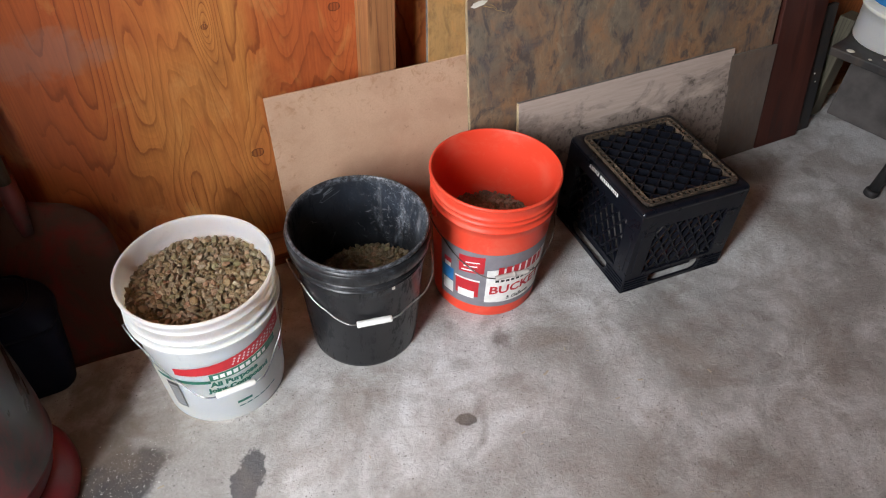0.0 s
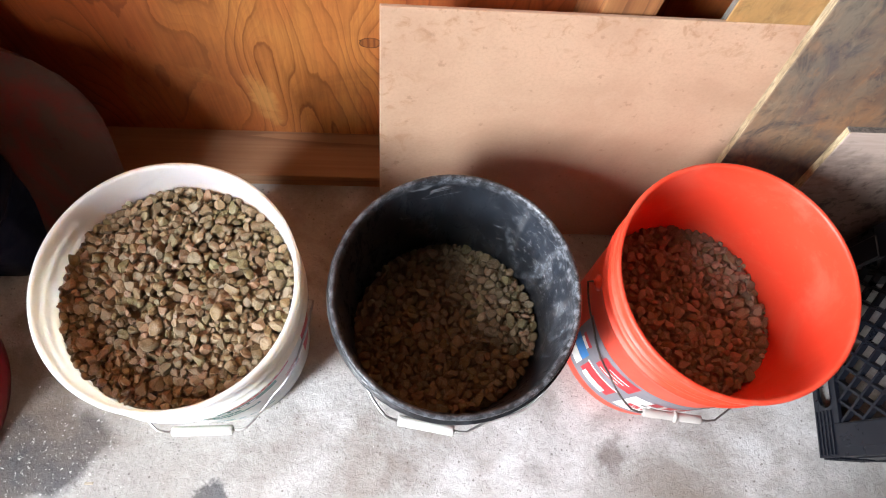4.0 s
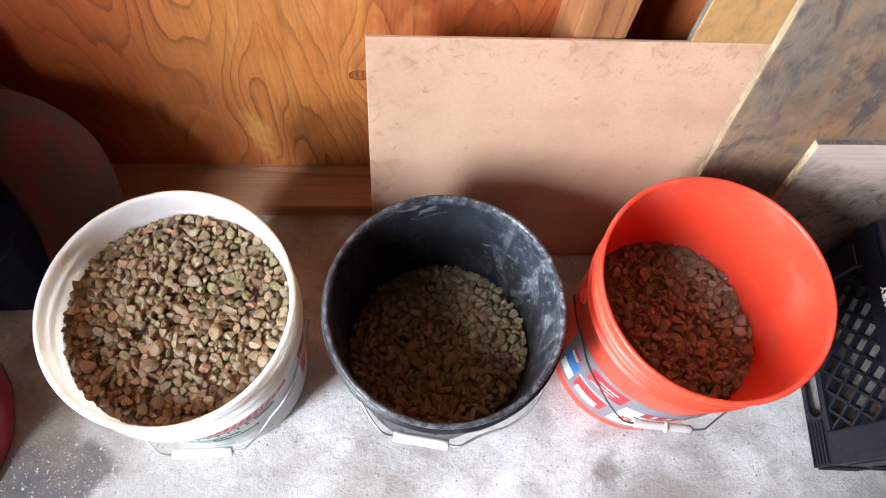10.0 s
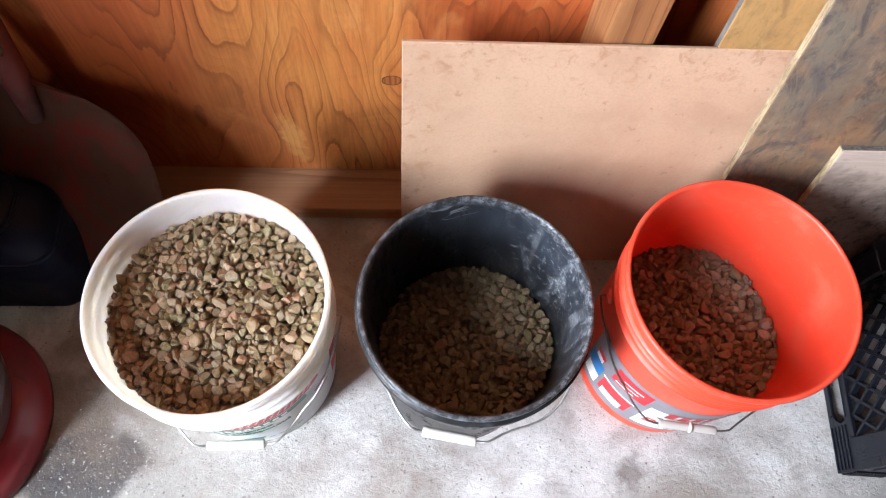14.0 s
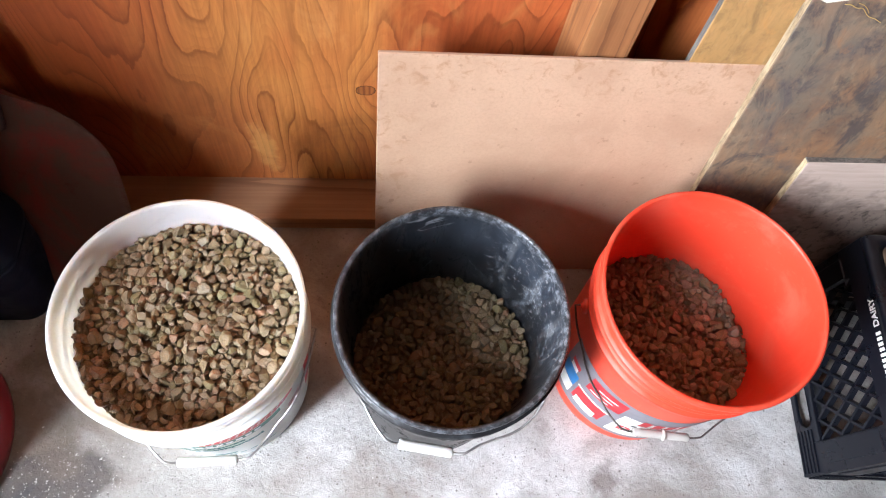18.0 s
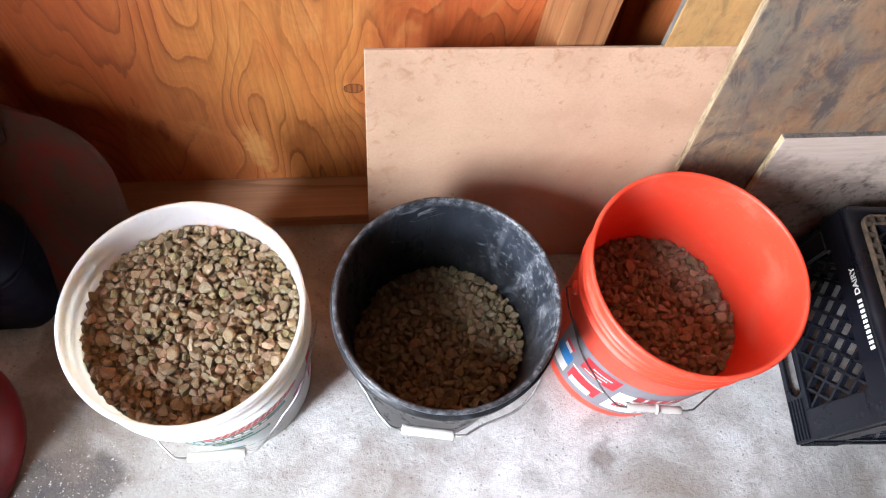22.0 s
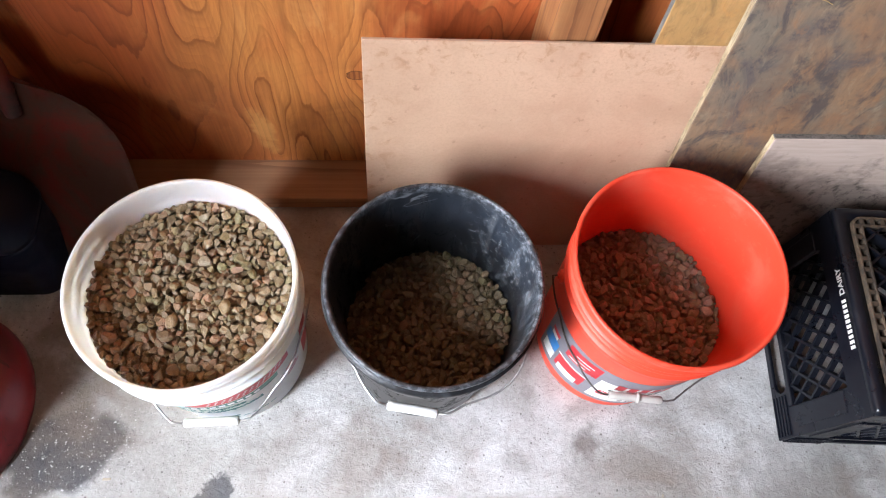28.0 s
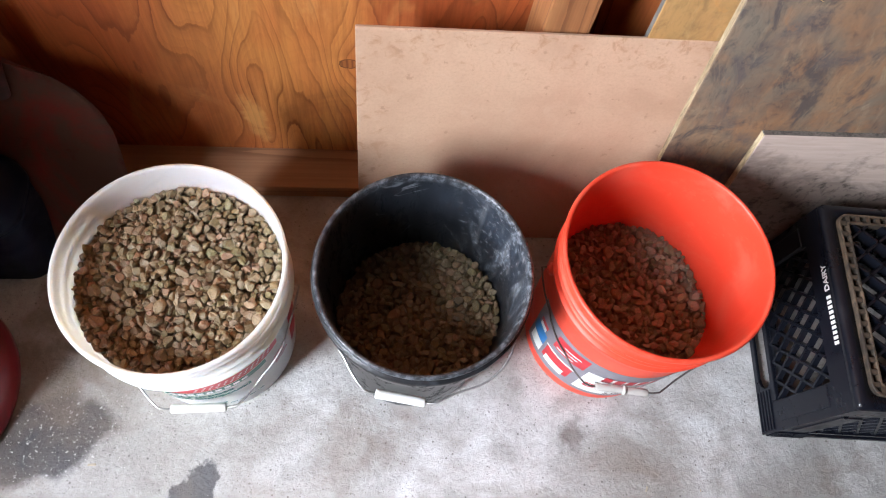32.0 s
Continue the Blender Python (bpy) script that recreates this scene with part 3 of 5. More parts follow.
SHOVEL_STEEL = painted_steel("worn_shovel_paint", (0.15, 0.07, 0.045), (0.31, 0.045, 0.035), 0.9, 0.5, 4.5)
# socket paint darkened to put the shade round the joint into its colour
SOCKET_STEEL = painted_steel("shaded_socket_paint", (0.16, 0.035, 0.03), (0.08, 0.06, 0.05), 0.8, 0.5, 12.0)
HANDLE_WOOD = wood("grey_handle_wood", (0.14, 0.125, 0.085), (0.1, 0.09, 0.062), (0.05, 0.042, 0.03), (1, 1, 0.06), 5.0, 30.0, 0.6, 0.4).m
RED_BROWN = wood("red_brown_stain", (0.095, 0.025, 0.016), (0.068, 0.018, 0.012), (0.03, 0.01, 0.008), (1, 1, 0.15), 5.0, 6.0, 0.5, 0.4).m
BLACK_STEEL = painted_steel("black_bench_paint", (0.025, 0.024, 0.025), (0.1, 0.07, 0.05), 0.5, 0.45)
# unseen walls and ceiling, toned dark to limit bounced light
DRYWALL = flat("dark_wall_boards", (0.13, 0.09, 0.06), 0.8, 0.2, 6)
JOIST = flat("ceiling_board", (0.14, 0.1, 0.065), 0.75, 0.2, 6)
STRAW = flat("dry_straw", (0.55, 0.36, 0.12), 0.6)
PAPER = flat("torn_paper", (0.72, 0.68, 0.6), 0.8)
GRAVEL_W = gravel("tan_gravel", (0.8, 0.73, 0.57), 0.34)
# dusty stones, tinted darker as well to stand for shade inside the black pail
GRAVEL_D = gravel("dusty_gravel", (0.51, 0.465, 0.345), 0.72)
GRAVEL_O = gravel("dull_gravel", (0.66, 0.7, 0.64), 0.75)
INK_RED = flat("label_red", (0.55, 0.02, 0.03), 0.42)
INK_GREEN = flat("label_green", (0.02, 0.16, 0.095), 0.42)
INK_WHITE = flat("label_white", (0.82, 0.81, 0.78), 0.42)
INK_GREY = flat("label_grey", (0.215, 0.205, 0.23), 0.45)
INK_BLUE = flat("label_blue", (0.03, 0.22, 0.55), 0.45)
INK_BLACK = flat("label_black", (0.02, 0.022, 0.025), 0.45)


# ---- mesh helpers ----
def mesh_of(name, bm, material, smooth=True):
    me = bpy.data.meshes.new(name)
    bm.normal_update()
    bm.to_mesh(me)
    bm.free()
    for p in me.polygons:
        p.use_smooth = smooth
    for m in material if isinstance(material, (list, tuple)) else (material,):
        me.materials.append(m)
    return me


def part(name, bm, material, parent=None, label="", smooth=True, at=None):
    ob = new(name, mesh_of(name, bm, material, smooth))
    if at is not None:
        ob.matrix_basis = at
    if parent is not None:
        ob.parent = parent
    if label:
        ob["label"] = label
    return ob


def thing(name, at, label, category, group="", kind=""):
    ob = new(name)
    ob.empty_display_size = 0.05
    ob.matrix_basis = at
    return tagged(ob, label, category, group, kind)


def box(size, centre=(0, 0, 0), bevel=0.0, bm=None, segments=2):
    bm = bm or bmesh.new()
    r = bmesh.ops.create_cube(bm, size=1.0, matrix=Matrix.Translation(centre) @ Matrix.Diagonal((*size, 1)))
    if bevel:
        edges = list({e for v in r["verts"] for e in v.link_edges})
        bmesh.ops.bevel(bm, geom=edges, offset=bevel, segments=segments, affect="EDGES", profile=0.6)
    return bm


def lathe(profile, turns=96, bm=None, angle=0.0):
    """Revolve (radius, height) pairs; the profile runs from the axis outside, over the rim and in again."""
    bm = bm or bmesh.new()
    rings = []
    for r, z in profile:
        if r < 1e-5:
            rings.append([bm.verts.new((0, 0, z))])
        else:
            rings.append([bm.verts.new((r * math.cos(2 * math.pi * k / turns + angle), r * math.sin(2 * math.pi * k / turns + angle), z)) for k in range(turns)])
    for a, b in zip(rings, rings[1:]):
        for k in range(turns):
            j = (k + 1) % turns
            if len(a) == 1:
                bm.faces.new((a[0], b[j], b[k]))
            elif len(b) == 1:
                bm.faces.new((a[k], a[j], b[0]))
            else:
                bm.faces.new((a[k], a[j], b[j], b[k]))
    bmesh.ops.recalc_face_normals(bm, faces=bm.faces)
    return bm


def tube(points, radius, sides=10, bm=None, radii=None):
    """A round bar along points."""
    bm = bm or bmesh.new()
    pts = [Vector(p) for p in points]
    rings, up = [], None
    for i, p in enumerate(pts):
        d = (pts[min(i + 1, len(pts) - 1)] - pts[max(i - 1, 0)]).normalized()
        if up is None:
            up = d.orthogonal().normalized()
        up = (up - d * up.dot(d)).normalized()
        side = d.cross(up)
        r = radii[i] if radii else radius
        rings.append([bm.verts.new(p + r * (math.cos(a) * up + math.sin(a) * side)) for a in (2 * math.pi * k / sides for k in range(sides))])
    for a, b in zip(rings, rings[1:]):
        for k in range(sides):
            bm.faces.new((a[k], a[(k + 1) % sides], b[(k + 1) % sides], b[k]))
    bm.faces.new(rings[0][::-1])
    bm.faces.new(rings[-1])
    bmesh.ops.recalc_face_normals(bm, faces=bm.faces)
    return bm


def sheet(width, height, thick, cuts_x=1, cuts_z=1, warp=0.0, bevel=0.0012):
    """A board standing on z = 0 with its lower left front corner at the origin, its front towards -y. Slightly warped."""
    bm = bmesh.new()
    box((width, thick, height), (width / 2, thick / 2, height / 2), bevel, bm, 1)
    if warp:
        for n, axis, size in ((cuts_x, 0, width), (cuts_z, 2, height)):
            for i in range(1, n):
                v = Vector((0, 0, 0))
                v[axis] = 1
                co = Vector((0, 0, 0))
                co[axis] = size * i / n
                bmesh.ops.bisect_plane(bm, geom=list(bm.verts) + list(bm.edges) + list(bm.faces), plane_co=co, plane_no=v)
        for v in bm.verts:
            v.co.y += warp * noise.noise(Vector((v.co.x * 2.5, 0.3, v.co.z * 2.5)))
    return bm


def rounded_ring(x0, x1, y0, y1, z, r, n=7):
    pts = []
    for cx, cy, a0 in ((x1 - r, y0 + r, -90), (x1 - r, y1 - r, 0), (x0 + r, y1 - r, 90), (x0 + r, y0 + r, 180)):
        for k in range(n + 1):
            a = radians(a0 + 90 * k / n)
            pts.append((cx + r * math.cos(a), cy + r * math.sin(a), z))
    return pts


def ring_loft(rings, close_last=True):
    bm = bmesh.new()
    vs = [[bm.verts.new(p) for p in ring] for ring in rings]
    n = len(vs[0])
    for a, b in zip(vs, vs[1:]):
        for k in range(n):
            bm.faces.new((a[k], a[(k + 1) % n], b[(k + 1) % n], b[k]))
    bm.faces.new(vs[0][::-1])
    if close_last:
        bm.faces.new(vs[-1])
    bmesh.ops.recalc_face_normals(bm, faces=bm.faces)
    return bm


def frame_loft(rings):
    """A closed frame: rings joined one to the next and the last to the first."""
    bm = bmesh.new()
    vs = [[bm.verts.new(p) for p in ring] for ring in rings]
    n = len(vs[0])
    for a, b in zip(vs, vs[1:] + vs[:1]):
        for k in range(n):
            bm.faces.new((a[k], a[(k + 1) % n], b[(k + 1) % n], b[k]))
    bmesh.ops.recalc_face_normals(bm, faces=bm.faces)
    return bm


# ---- the setting ----
WALL_Y, PLATE_Y = 0.372, 0.287
ROOM_X0, ROOM_X1, ROOM_Z = -3.6, 3.4, 2.9
floor = tagged(part("floor", box((ROOM_X1 - ROOM_X0 + 0.4, 5.2, 0.12), ((ROOM_X0 + ROOM_X1) / 2, -1.9, -0.06)), CONCRETE, smooth=False), "grey stained concrete garage floor with oil marks and white grit", "floor", kind="structure")
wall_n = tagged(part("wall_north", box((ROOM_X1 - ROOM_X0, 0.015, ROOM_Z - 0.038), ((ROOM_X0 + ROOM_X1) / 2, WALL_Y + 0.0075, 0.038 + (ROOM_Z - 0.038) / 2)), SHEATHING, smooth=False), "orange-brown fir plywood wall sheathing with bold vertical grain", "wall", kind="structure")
tagged(part("trim_sill_plate", box((ROOM_X1 - ROOM_X0, WALL_Y - PLATE_Y + 0.012, 0.038), ((ROOM_X0 + ROOM_X1) / 2, (WALL_Y + 0.012 + PLATE_Y) / 2, 0.019), 0.003), PLATE, smooth=False), "rough lumber sill plate lying along the wall foot", "sill plate", kind="structure")


def stud(x0, x1):
    ob = part("trim_wall_stud", box((x1 - x0, WALL_Y - PLATE_Y - 0.002, ROOM_Z - 0.04), ((x0 + x1) / 2, (WALL_Y + PLATE_Y) / 2 - 0.001, 0.0385 + (ROOM_Z - 0.04) / 2), 0.002), STUD, smooth=False)
    return tagged(ob, "bare lumber wall stud standing on the sill plate", "stud", "wall studs", "structure")


stud(0.158, 0.221)
stud(-0.838, -0.8)
stud(-1.45, -1.412)
stud(1.17, 1.208)
# two unseen walls, added only to block door light from the left corner
tagged(part("wall_shade_low", box((0.1, 0.27, 0.4), (-1.17, -0.795, 0.2), 0.004), DRYWALL, smooth=False), "low unseen dark wall added to block light from the left", "wall", kind="structure")
tagged(part("wall_shade_tall", box((0.1, 1.03, 1.36), (-1.17, -0.144, 0.68), 0.004), DRYWALL, smooth=False), "tall unseen dark wall added to block light from the left", "wall", kind="structure")
tagged(part("wall_west", box((0.1, 5.0, ROOM_Z), (ROOM_X0 - 0.05, -1.9, ROOM_Z / 2)), DRYWALL, smooth=False), "dark unpainted board wall", "wall", kind="structure")
tagged(part("wall_east", box((0.1, 5.0, ROOM_Z), (ROOM_X1 + 0.05, -1.9, ROOM_Z / 2)), DRYWALL, smooth=False), "dark unpainted board wall", "wall", kind="structure")
sw = box((DOOR_X0 - ROOM_X0, 0.12, ROOM_Z), ((DOOR_X0 + ROOM_X0) / 2, DOOR_Y - 0.06, ROOM_Z / 2))
box((ROOM_X1 - DOOR_X1, 0.12, ROOM_Z), ((DOOR_X1 + ROOM_X1) / 2, DOOR_Y - 0.06, ROOM_Z / 2), 0, sw)
box((DOOR_X1 - DOOR_X0, 0.12, ROOM_Z - DOOR_Z), ((DOOR_X0 + DOOR_X1) / 2, DOOR_Y - 0.06, (ROOM_Z + DOOR_Z) / 2), 0, sw)
tagged(part("wall_south", sw, DRYWALL, smooth=False), "dark unpainted wall with a wide open doorway", "wall", kind="structure")
tagged(part("ceiling", box((ROOM_X1 - ROOM_X0 + 0.2, 2.6, 0.06), ((ROOM_X0 + ROOM_X1) / 2, -0.75, ROOM_Z + 0.03)), JOIST, smooth=False), "dark plain wooden ceiling boards", "ceiling", kind="structure")


# ---- leaning boards ----
def leaning(name, x0, foot, head, width, thick, material, edge, label, category, warp=0.0, length=None, top=None):
    """A sheet whose front foot stands at (x0, foot y) and whose front face passes through head (y, z)."""
    tilt = math.degrees(math.atan2(head[0] - foot, head[1]))
    height = length or math.hypot(head[0] - foot, head[1])
    at = pose(x0, foot, 0.001) @ pose(0, 0, 0, -tilt, 0, 0)
    ob = thing(name, at, label, category)
    bm = sheet(width, height, thick, 10, 6, warp)
    for f in bm.faces:
        f.material_index = 0 if abs(f.normal.y) > 0.7 else (2 if f.normal.z > 0.7 else 1)
    part("panel", bm, [material, edge, top or edge], ob, smooth=False)
    return ob


leaning("plywood_sheet", 0.3, 0.247, (0.286, 0.6), 0.9, 0.012, PALE_PLY, GREY_EDGE, "yellowish plywood sheet leaning on the wall behind another sheet", "plywood", 0.0, 0.95)
leaning("hardboard_panel", -0.093, 0.204, (0.278, 0.504), 0.56, 0.006, HARDBOARD, PINK_EDGE, "smooth tan hardboard panel leaning against the wall studs", "panel", 0.0)
old = leaning("weathered_plywood_sheet", 0.395, 0.165, (0.2765, 0.615), 1.04, 0.0135, OLD_PLY, PLY_EDGE, "dark mottled weathered plywood sheet leaning on the wall", "plywood", 0.0, 0.98)
leaning("plywood_offcut", 0.531, 0.146, (0.22, 0.366), 0.74, 0.02, MOULDY, OFFCUT_EDGE, "pale plywood offcut with black mould leaning on a larger sheet", "plywood", 0.0, None, GREY_EDGE)
leaning("red_brown_board", 1.452, 0.15, (0.28, 0.62), 0.19, 0.02, RED_BROWN, RED_BROWN, "dark red-brown stained board leaning in the corner", "board", 0.0, 1.1)

leaning("grey_board", 1.262, 0.151, (0.214, 0.345), 0.184, 0.008, GREY_FACE, GREY_EDGE, "dull grey board offcut leaning on the weathered plywood", "board", 0.0)

# a paper scrap and a curled straw stuck to the weathered sheet
bm = bmesh.new()
vs = [bm.verts.new((0.042 * (0.5 * math.cos(a) + 0.1 * random.uniform(-1, 1)), -0.0008, 0.014 * (0.5 * math.sin(a) + 0.12 * random.uniform(-1, 1)))) for a in (math.pi * 2 * i / 11 for i in range(11))]
r = bmesh.ops.extrude_face_region(bm, geom=[bm.faces.new(vs)])
for v in r["geom"]:
    if isinstance(v, bmesh.types.BMVert):
        v.co.y += 0.0006
bmesh.ops.recalc_face_normals(bm, faces=bm.faces)
part("paper_scrap", bm, PAPER, old, "torn white paper scrap", False, pose(0.03, 0, 0.634, 0, -8, 0))
curl = [(0.04 + 0.058 * u, -0.0016 - 0.0016 * math.sin(9 * u), 0.626 - 0.018 * u + 0.003 * math.sin(5.5 * u) + 0.0012 * math.sin(17 * u)) for u in (k / 22 for k in range(23))]
part("straw", tube(curl, 0.0005, 6), STRAW, old, "curled yellow straw")
fork = [(0.056 + 0.02 * u, -0.0018, 0.628 - 0.012 * u * u) for u in (k / 6 for k in range(7))]
part("straw", tube(fork, 0.0004, 6), STRAW, old, "curled yellow straw")


# ---- pails ----
def pail_profile(h, r_top, r_base, ribs, wall=0.0032, floor_z=0.006, hollow=0.0):
    """Outside from the foot up, over the rolled lip, and down inside. ribs: (depth below the rim, how far it stands out, height)."""
    def body(z):
        return r_base + (r_top - 0.005 - r_base) * (z / h)

    out = [(0.0, 0.003), (r_base - 0.012, 0.003), (r_base - 0.008, 0.0), (r_base - 0.002, 0.0005), (r_base, 0.004)]
    marks = []
    for depth, proud, tall in ribs:
        zt, zb = h - depth, h - depth - tall
        marks.append((zb, zt, proud))
    z = 0.012
    for zb, zt, proud in sorted(marks):
        while z < zb - 0.006:
            out.append((body(z), z))
            z += 0.02
        out += [(body(zb), zb - 0.0008), (body(zb) + proud * 0.85, zb), (body(zb) + proud, zb + 0.0012), (body(zt) + proud, zt - 0.0012), (body(zt) + proud * 0.85, zt - 0.0003), (body(zt), zt + 0.0008)]
        z = zt + 0.008
    while z < h - 0.012:
        out.append((body(z), z))
        z += 0.012
    lip = r_top
    out += [(lip - 0.0042, h - 0.0095), (lip - 0.0012, h - 0.0085), (lip, h - 0.006), (lip - 0.0004, h - 0.0026), (lip - 0.002, h - 0.0006), (lip - 0.0042, h), (lip - 0.0062, h - 0.001), (lip - 0.0072, h - 0.004)]
    inner = [(body(z) - wall, z) for z in np.linspace(h - 0.014, floor_z + 0.006, 16)]
    inner += [(body(z) - wall + proud * hollow, z) for zb, zt, proud in marks for z in (zb + 0.001, zt - 0.001)]
    inner.sort(key=lambda p: -p[1])
    out += inner + [(inner[-1][0] - 0.006, floor_z), (0.0, floor_z)]
    return out, body


def arc_points(body, proud, a0, a1, z0, z1, cols, rows_, skew=0.0):
    """Vertices of a curved patch on a pail; angles in degrees from the pail's front, to its right."""
    pts = []
    for j in range(rows_ + 1):
        for i in range(cols + 1):
            u, v = i / cols, j / rows_
            a = radians(-90 + a0 + (a1 - a0) * u)
            z = z0 + (z1 - z0) * v + skew * u
            r = body(z) + proud
            pts.append((r * math.cos(a), r * math.sin(a), z))
    return pts


def patch(name, parent, body, material, a0, a1, z0, z1, proud=0.0006, skew=0.0, label="", taper=None):
    cols, rows_ = max(2, int(abs(a1 - a0) / 3)), 6
    bm = bmesh.new()
    pts = arc_points(body, proud, a0, a1, z0, z1, cols, rows_, skew)
    if taper:
        pts = []
        for j in range(rows_ + 1):
            for i in range(cols + 1):
                u, v = i / cols, j / rows_
                lo, hi = z0 + skew * u, (z0 + (z1 - z0) * (taper[0] + (taper[1] - taper[0]) * u)) + skew * u
                z = lo + (hi - lo) * v
                a = radians(-90 + a0 + (a1 - a0) * u)
                pts.append(((body(z) + proud) * math.cos(a), (body(z) + proud) * math.sin(a), z))
    vs = [bm.verts.new(p) for p in pts]
    n = cols + 1
    for j in range(rows_):
        for i in range(cols):
            bm.faces.new((vs[j * n + i], vs[j * n + i + 1], vs[(j + 1) * n + i + 1], vs[(j + 1) * n + i]))
    return part(name, bm, material, parent, label)


def lettering(name, parent, body, material, text, angle, z, size, stretch=1.0, proud=0.0011, slope=0.0, bold=0.0, flip=False):
    """Built-in font, flattened and wrapped round the pail, centred at an angle from its front."""
    cu = bpy.data.curves.new(name, "FONT")
    cu.body, cu.size, cu.align_x, cu.align_y, cu.resolution_u = text, size, "CENTER", "CENTER", 2
    cu.offset = bold
    tmp = new(name, cu)
    me = bpy.data.meshes.new_from_object(tmp.evaluated_get(bpy.context.evaluated_depsgraph_get()))
    bpy.data.objects.remove(tmp)
    bm = bmesh.new()
    bm.from_mesh(me)
    bpy.data.meshes.remove(me)
    bmesh.ops.triangulate(bm, faces=bm.faces)
    for _ in range(2):
        bmesh.ops.subdivide_edges(bm, edges=[e for e in bm.edges if abs(e.verts[0].co.x - e.verts[1].co.x) > 0.006], cuts=1)
        bmesh.ops.triangulate(bm, faces=bm.faces)
    for v in bm.verts:
        zz = z + v.co.y + slope * v.co.x
        r = body(zz) + proud
        a = radians(-90 + angle) + v.co.x * stretch / r
        v.co = (r * math.cos(a), r * math.sin(a), zz)
    bmesh.ops.recalc_face_normals(bm, faces=bm.faces)
    return part(name, bm, material, parent)


def bail(parent, body, h, turn, ear_z, grip_y, grip_z, wire, grip, grip_r, grip_len, ear_mat, spread=0.157, thin=0.0016, ring=False, sag=1.0, hang=(0.0, 0.006)):
    """Ears, a wire handle that hangs down in front, and its grip. turn: degrees by which it faces to the right."""
    c, s = math.cos(radians(turn)), math.sin(radians(turn))

    def placed(x, y, z):
        return (c * x - s * y, s * x + c * y, z)

    for side in (-1, 1):
        bm = lathe([(0, 0.0), (0.011, 0.0), (0.011, 0.005), (0.0085, 0.0075), (0.004, 0.008), (0.004, 0.0095), (0, 0.0095)], 20)
        base = placed(side * (body(ear_z) - 0.0015), 0, ear_z)
        at = Matrix.Translation(base) @ Matrix.Rotation(radians(turn), 4, "Z") @ Matrix.Rotation(radians(90 * side), 4, "Y")
        part("handle_ear", bm, ear_mat, parent, "", True, at)
    half = grip_len / 2
    reach = math.degrees(math.asin((half + 0.014) / abs(grip_y)))
    pts = []
    for side, order, loose in ((-1, 1, hang[0]), (1, -1, hang[1])):
        leg = [(side * (spread - 0.007), 0.001, ear_z), (side * spread, 0.0, ear_z - 0.001)]
        end = math.hypot(grip_y, half + 0.014)
        for i in range(1, 17):
            u = i / 16
            a = radians((90 - reach) * u)
            z = ear_z + (grip_z + 0.005 - ear_z) * math.sin(radians(90 * u)) ** sag
            near = body(z) + 0.0035 + loose * math.sin(math.pi * min(1.0, u * 1.1))
            r = near + (spread - near) * max(0.0, 1 - u * 3.5) + (end - near) * max(0.0, (u - 0.7) / 0.3)
            leg.append((side * r * math.cos(a), -r * math.sin(a), z))
        leg += [(side * (half + 0.008), grip_y - 0.0005, grip_z + 0.003), (side * (half + 0.002), grip_y, grip_z), (side * half * 0.5, grip_y, grip_z)]
        pts += leg[::order]
    wire_ob = part("handle_wire", tube([placed(*p) for p in pts], thin, 8), wire, parent, "bent wire bail")
    prof = [(0.0, -half), (grip_r * 0.8, -half), (grip_r, -half + 0.0015)]
    for k in range(1, 8):
        zz = -half + grip_len * k / 8
        prof.append((grip_r * (1.0 - 0.04 * (k % 2)), zz))
        if ring and k == 4:
            prof += [(grip_r, zz + 0.002), (grip_r * 1.35, zz + 0.0025), (grip_r * 1.35, zz + 0.0055), (grip_r, zz + 0.006)]
    prof += [(grip_r, half - 0.0015), (grip_r * 0.8, half), (0.0, half)]
    at = Matrix.Translation(placed(0, grip_y, grip_z)) @ Matrix.Rotation(radians(turn), 4, "Z") @ Matrix.Rotation(radians(90), 4, "Y")
    part("handle_grip", lathe(prof, 18), grip, wire_ob, "plastic handle grip", True, at)


# white joint-compound pail
W_AT = (-0.332, 0.007)
white = thing("bucket", pose(*W_AT, 0.0), "white plastic joint compound pail with red and green print", "bucket", "row of buckets")
prof, wbody = pail_profile(0.351, 0.152, 0.1285, [(0.028, 0.003, 0.004), (0.056, 0.006, 0.006), (0.078, 0.0095, 0.006)], hollow=0.12)
part("shell", lathe(prof), WHITE_PAIL, white)
bail(white, wbody, 0.351, 1.5, 0.258, -0.1505, 0.133, WIRE, GRIP, 0.007, 0.082, WHITE_PAIL, 0.158, 0.0016, False, 1.25)
banner = patch("printed_banner", white, wbody, INK_RED, -44, 62, 0.178, 0.222, 0.0006, 0.024, "red printed banner", (0.5, 1.0))
for k in range(12):
    for j in range(3):
        patch("banner_stripe", banner, wbody, INK_WHITE, 4 + 4.4 * k + 1.2 * j, 5.6 + 4.4 * k + 1.2 * j, 0.1965 + 0.0012 * k + 0.0075 * j, 0.2005 + 0.0012 * k + 0.0075 * j, 0.0009, 0.001)
band = patch("printed_band", white, wbody, INK_GREEN, -16, 50, 0.16, 0.182, 0.0006, 0.014, "green printed band")
for k in range(9):
    patch("brand_bar", band, wbody, INK_WHITE, -13 + 5.6 * k, -9 + 5.6 * k, 0.1655 + 0.0012 * k, 0.178 + 0.0012 * k, 0.001, 0.0008)
patch("green_wing", white, wbody, INK_GREEN, -66, -16, 0.149, 0.159, 0.0006, 0.003)
lettering("product_text", white, wbody, INK_GREEN, "All Purpose", 4, 0.15, 0.021, 1.0, 0.0009, 0.08, 0.0011)
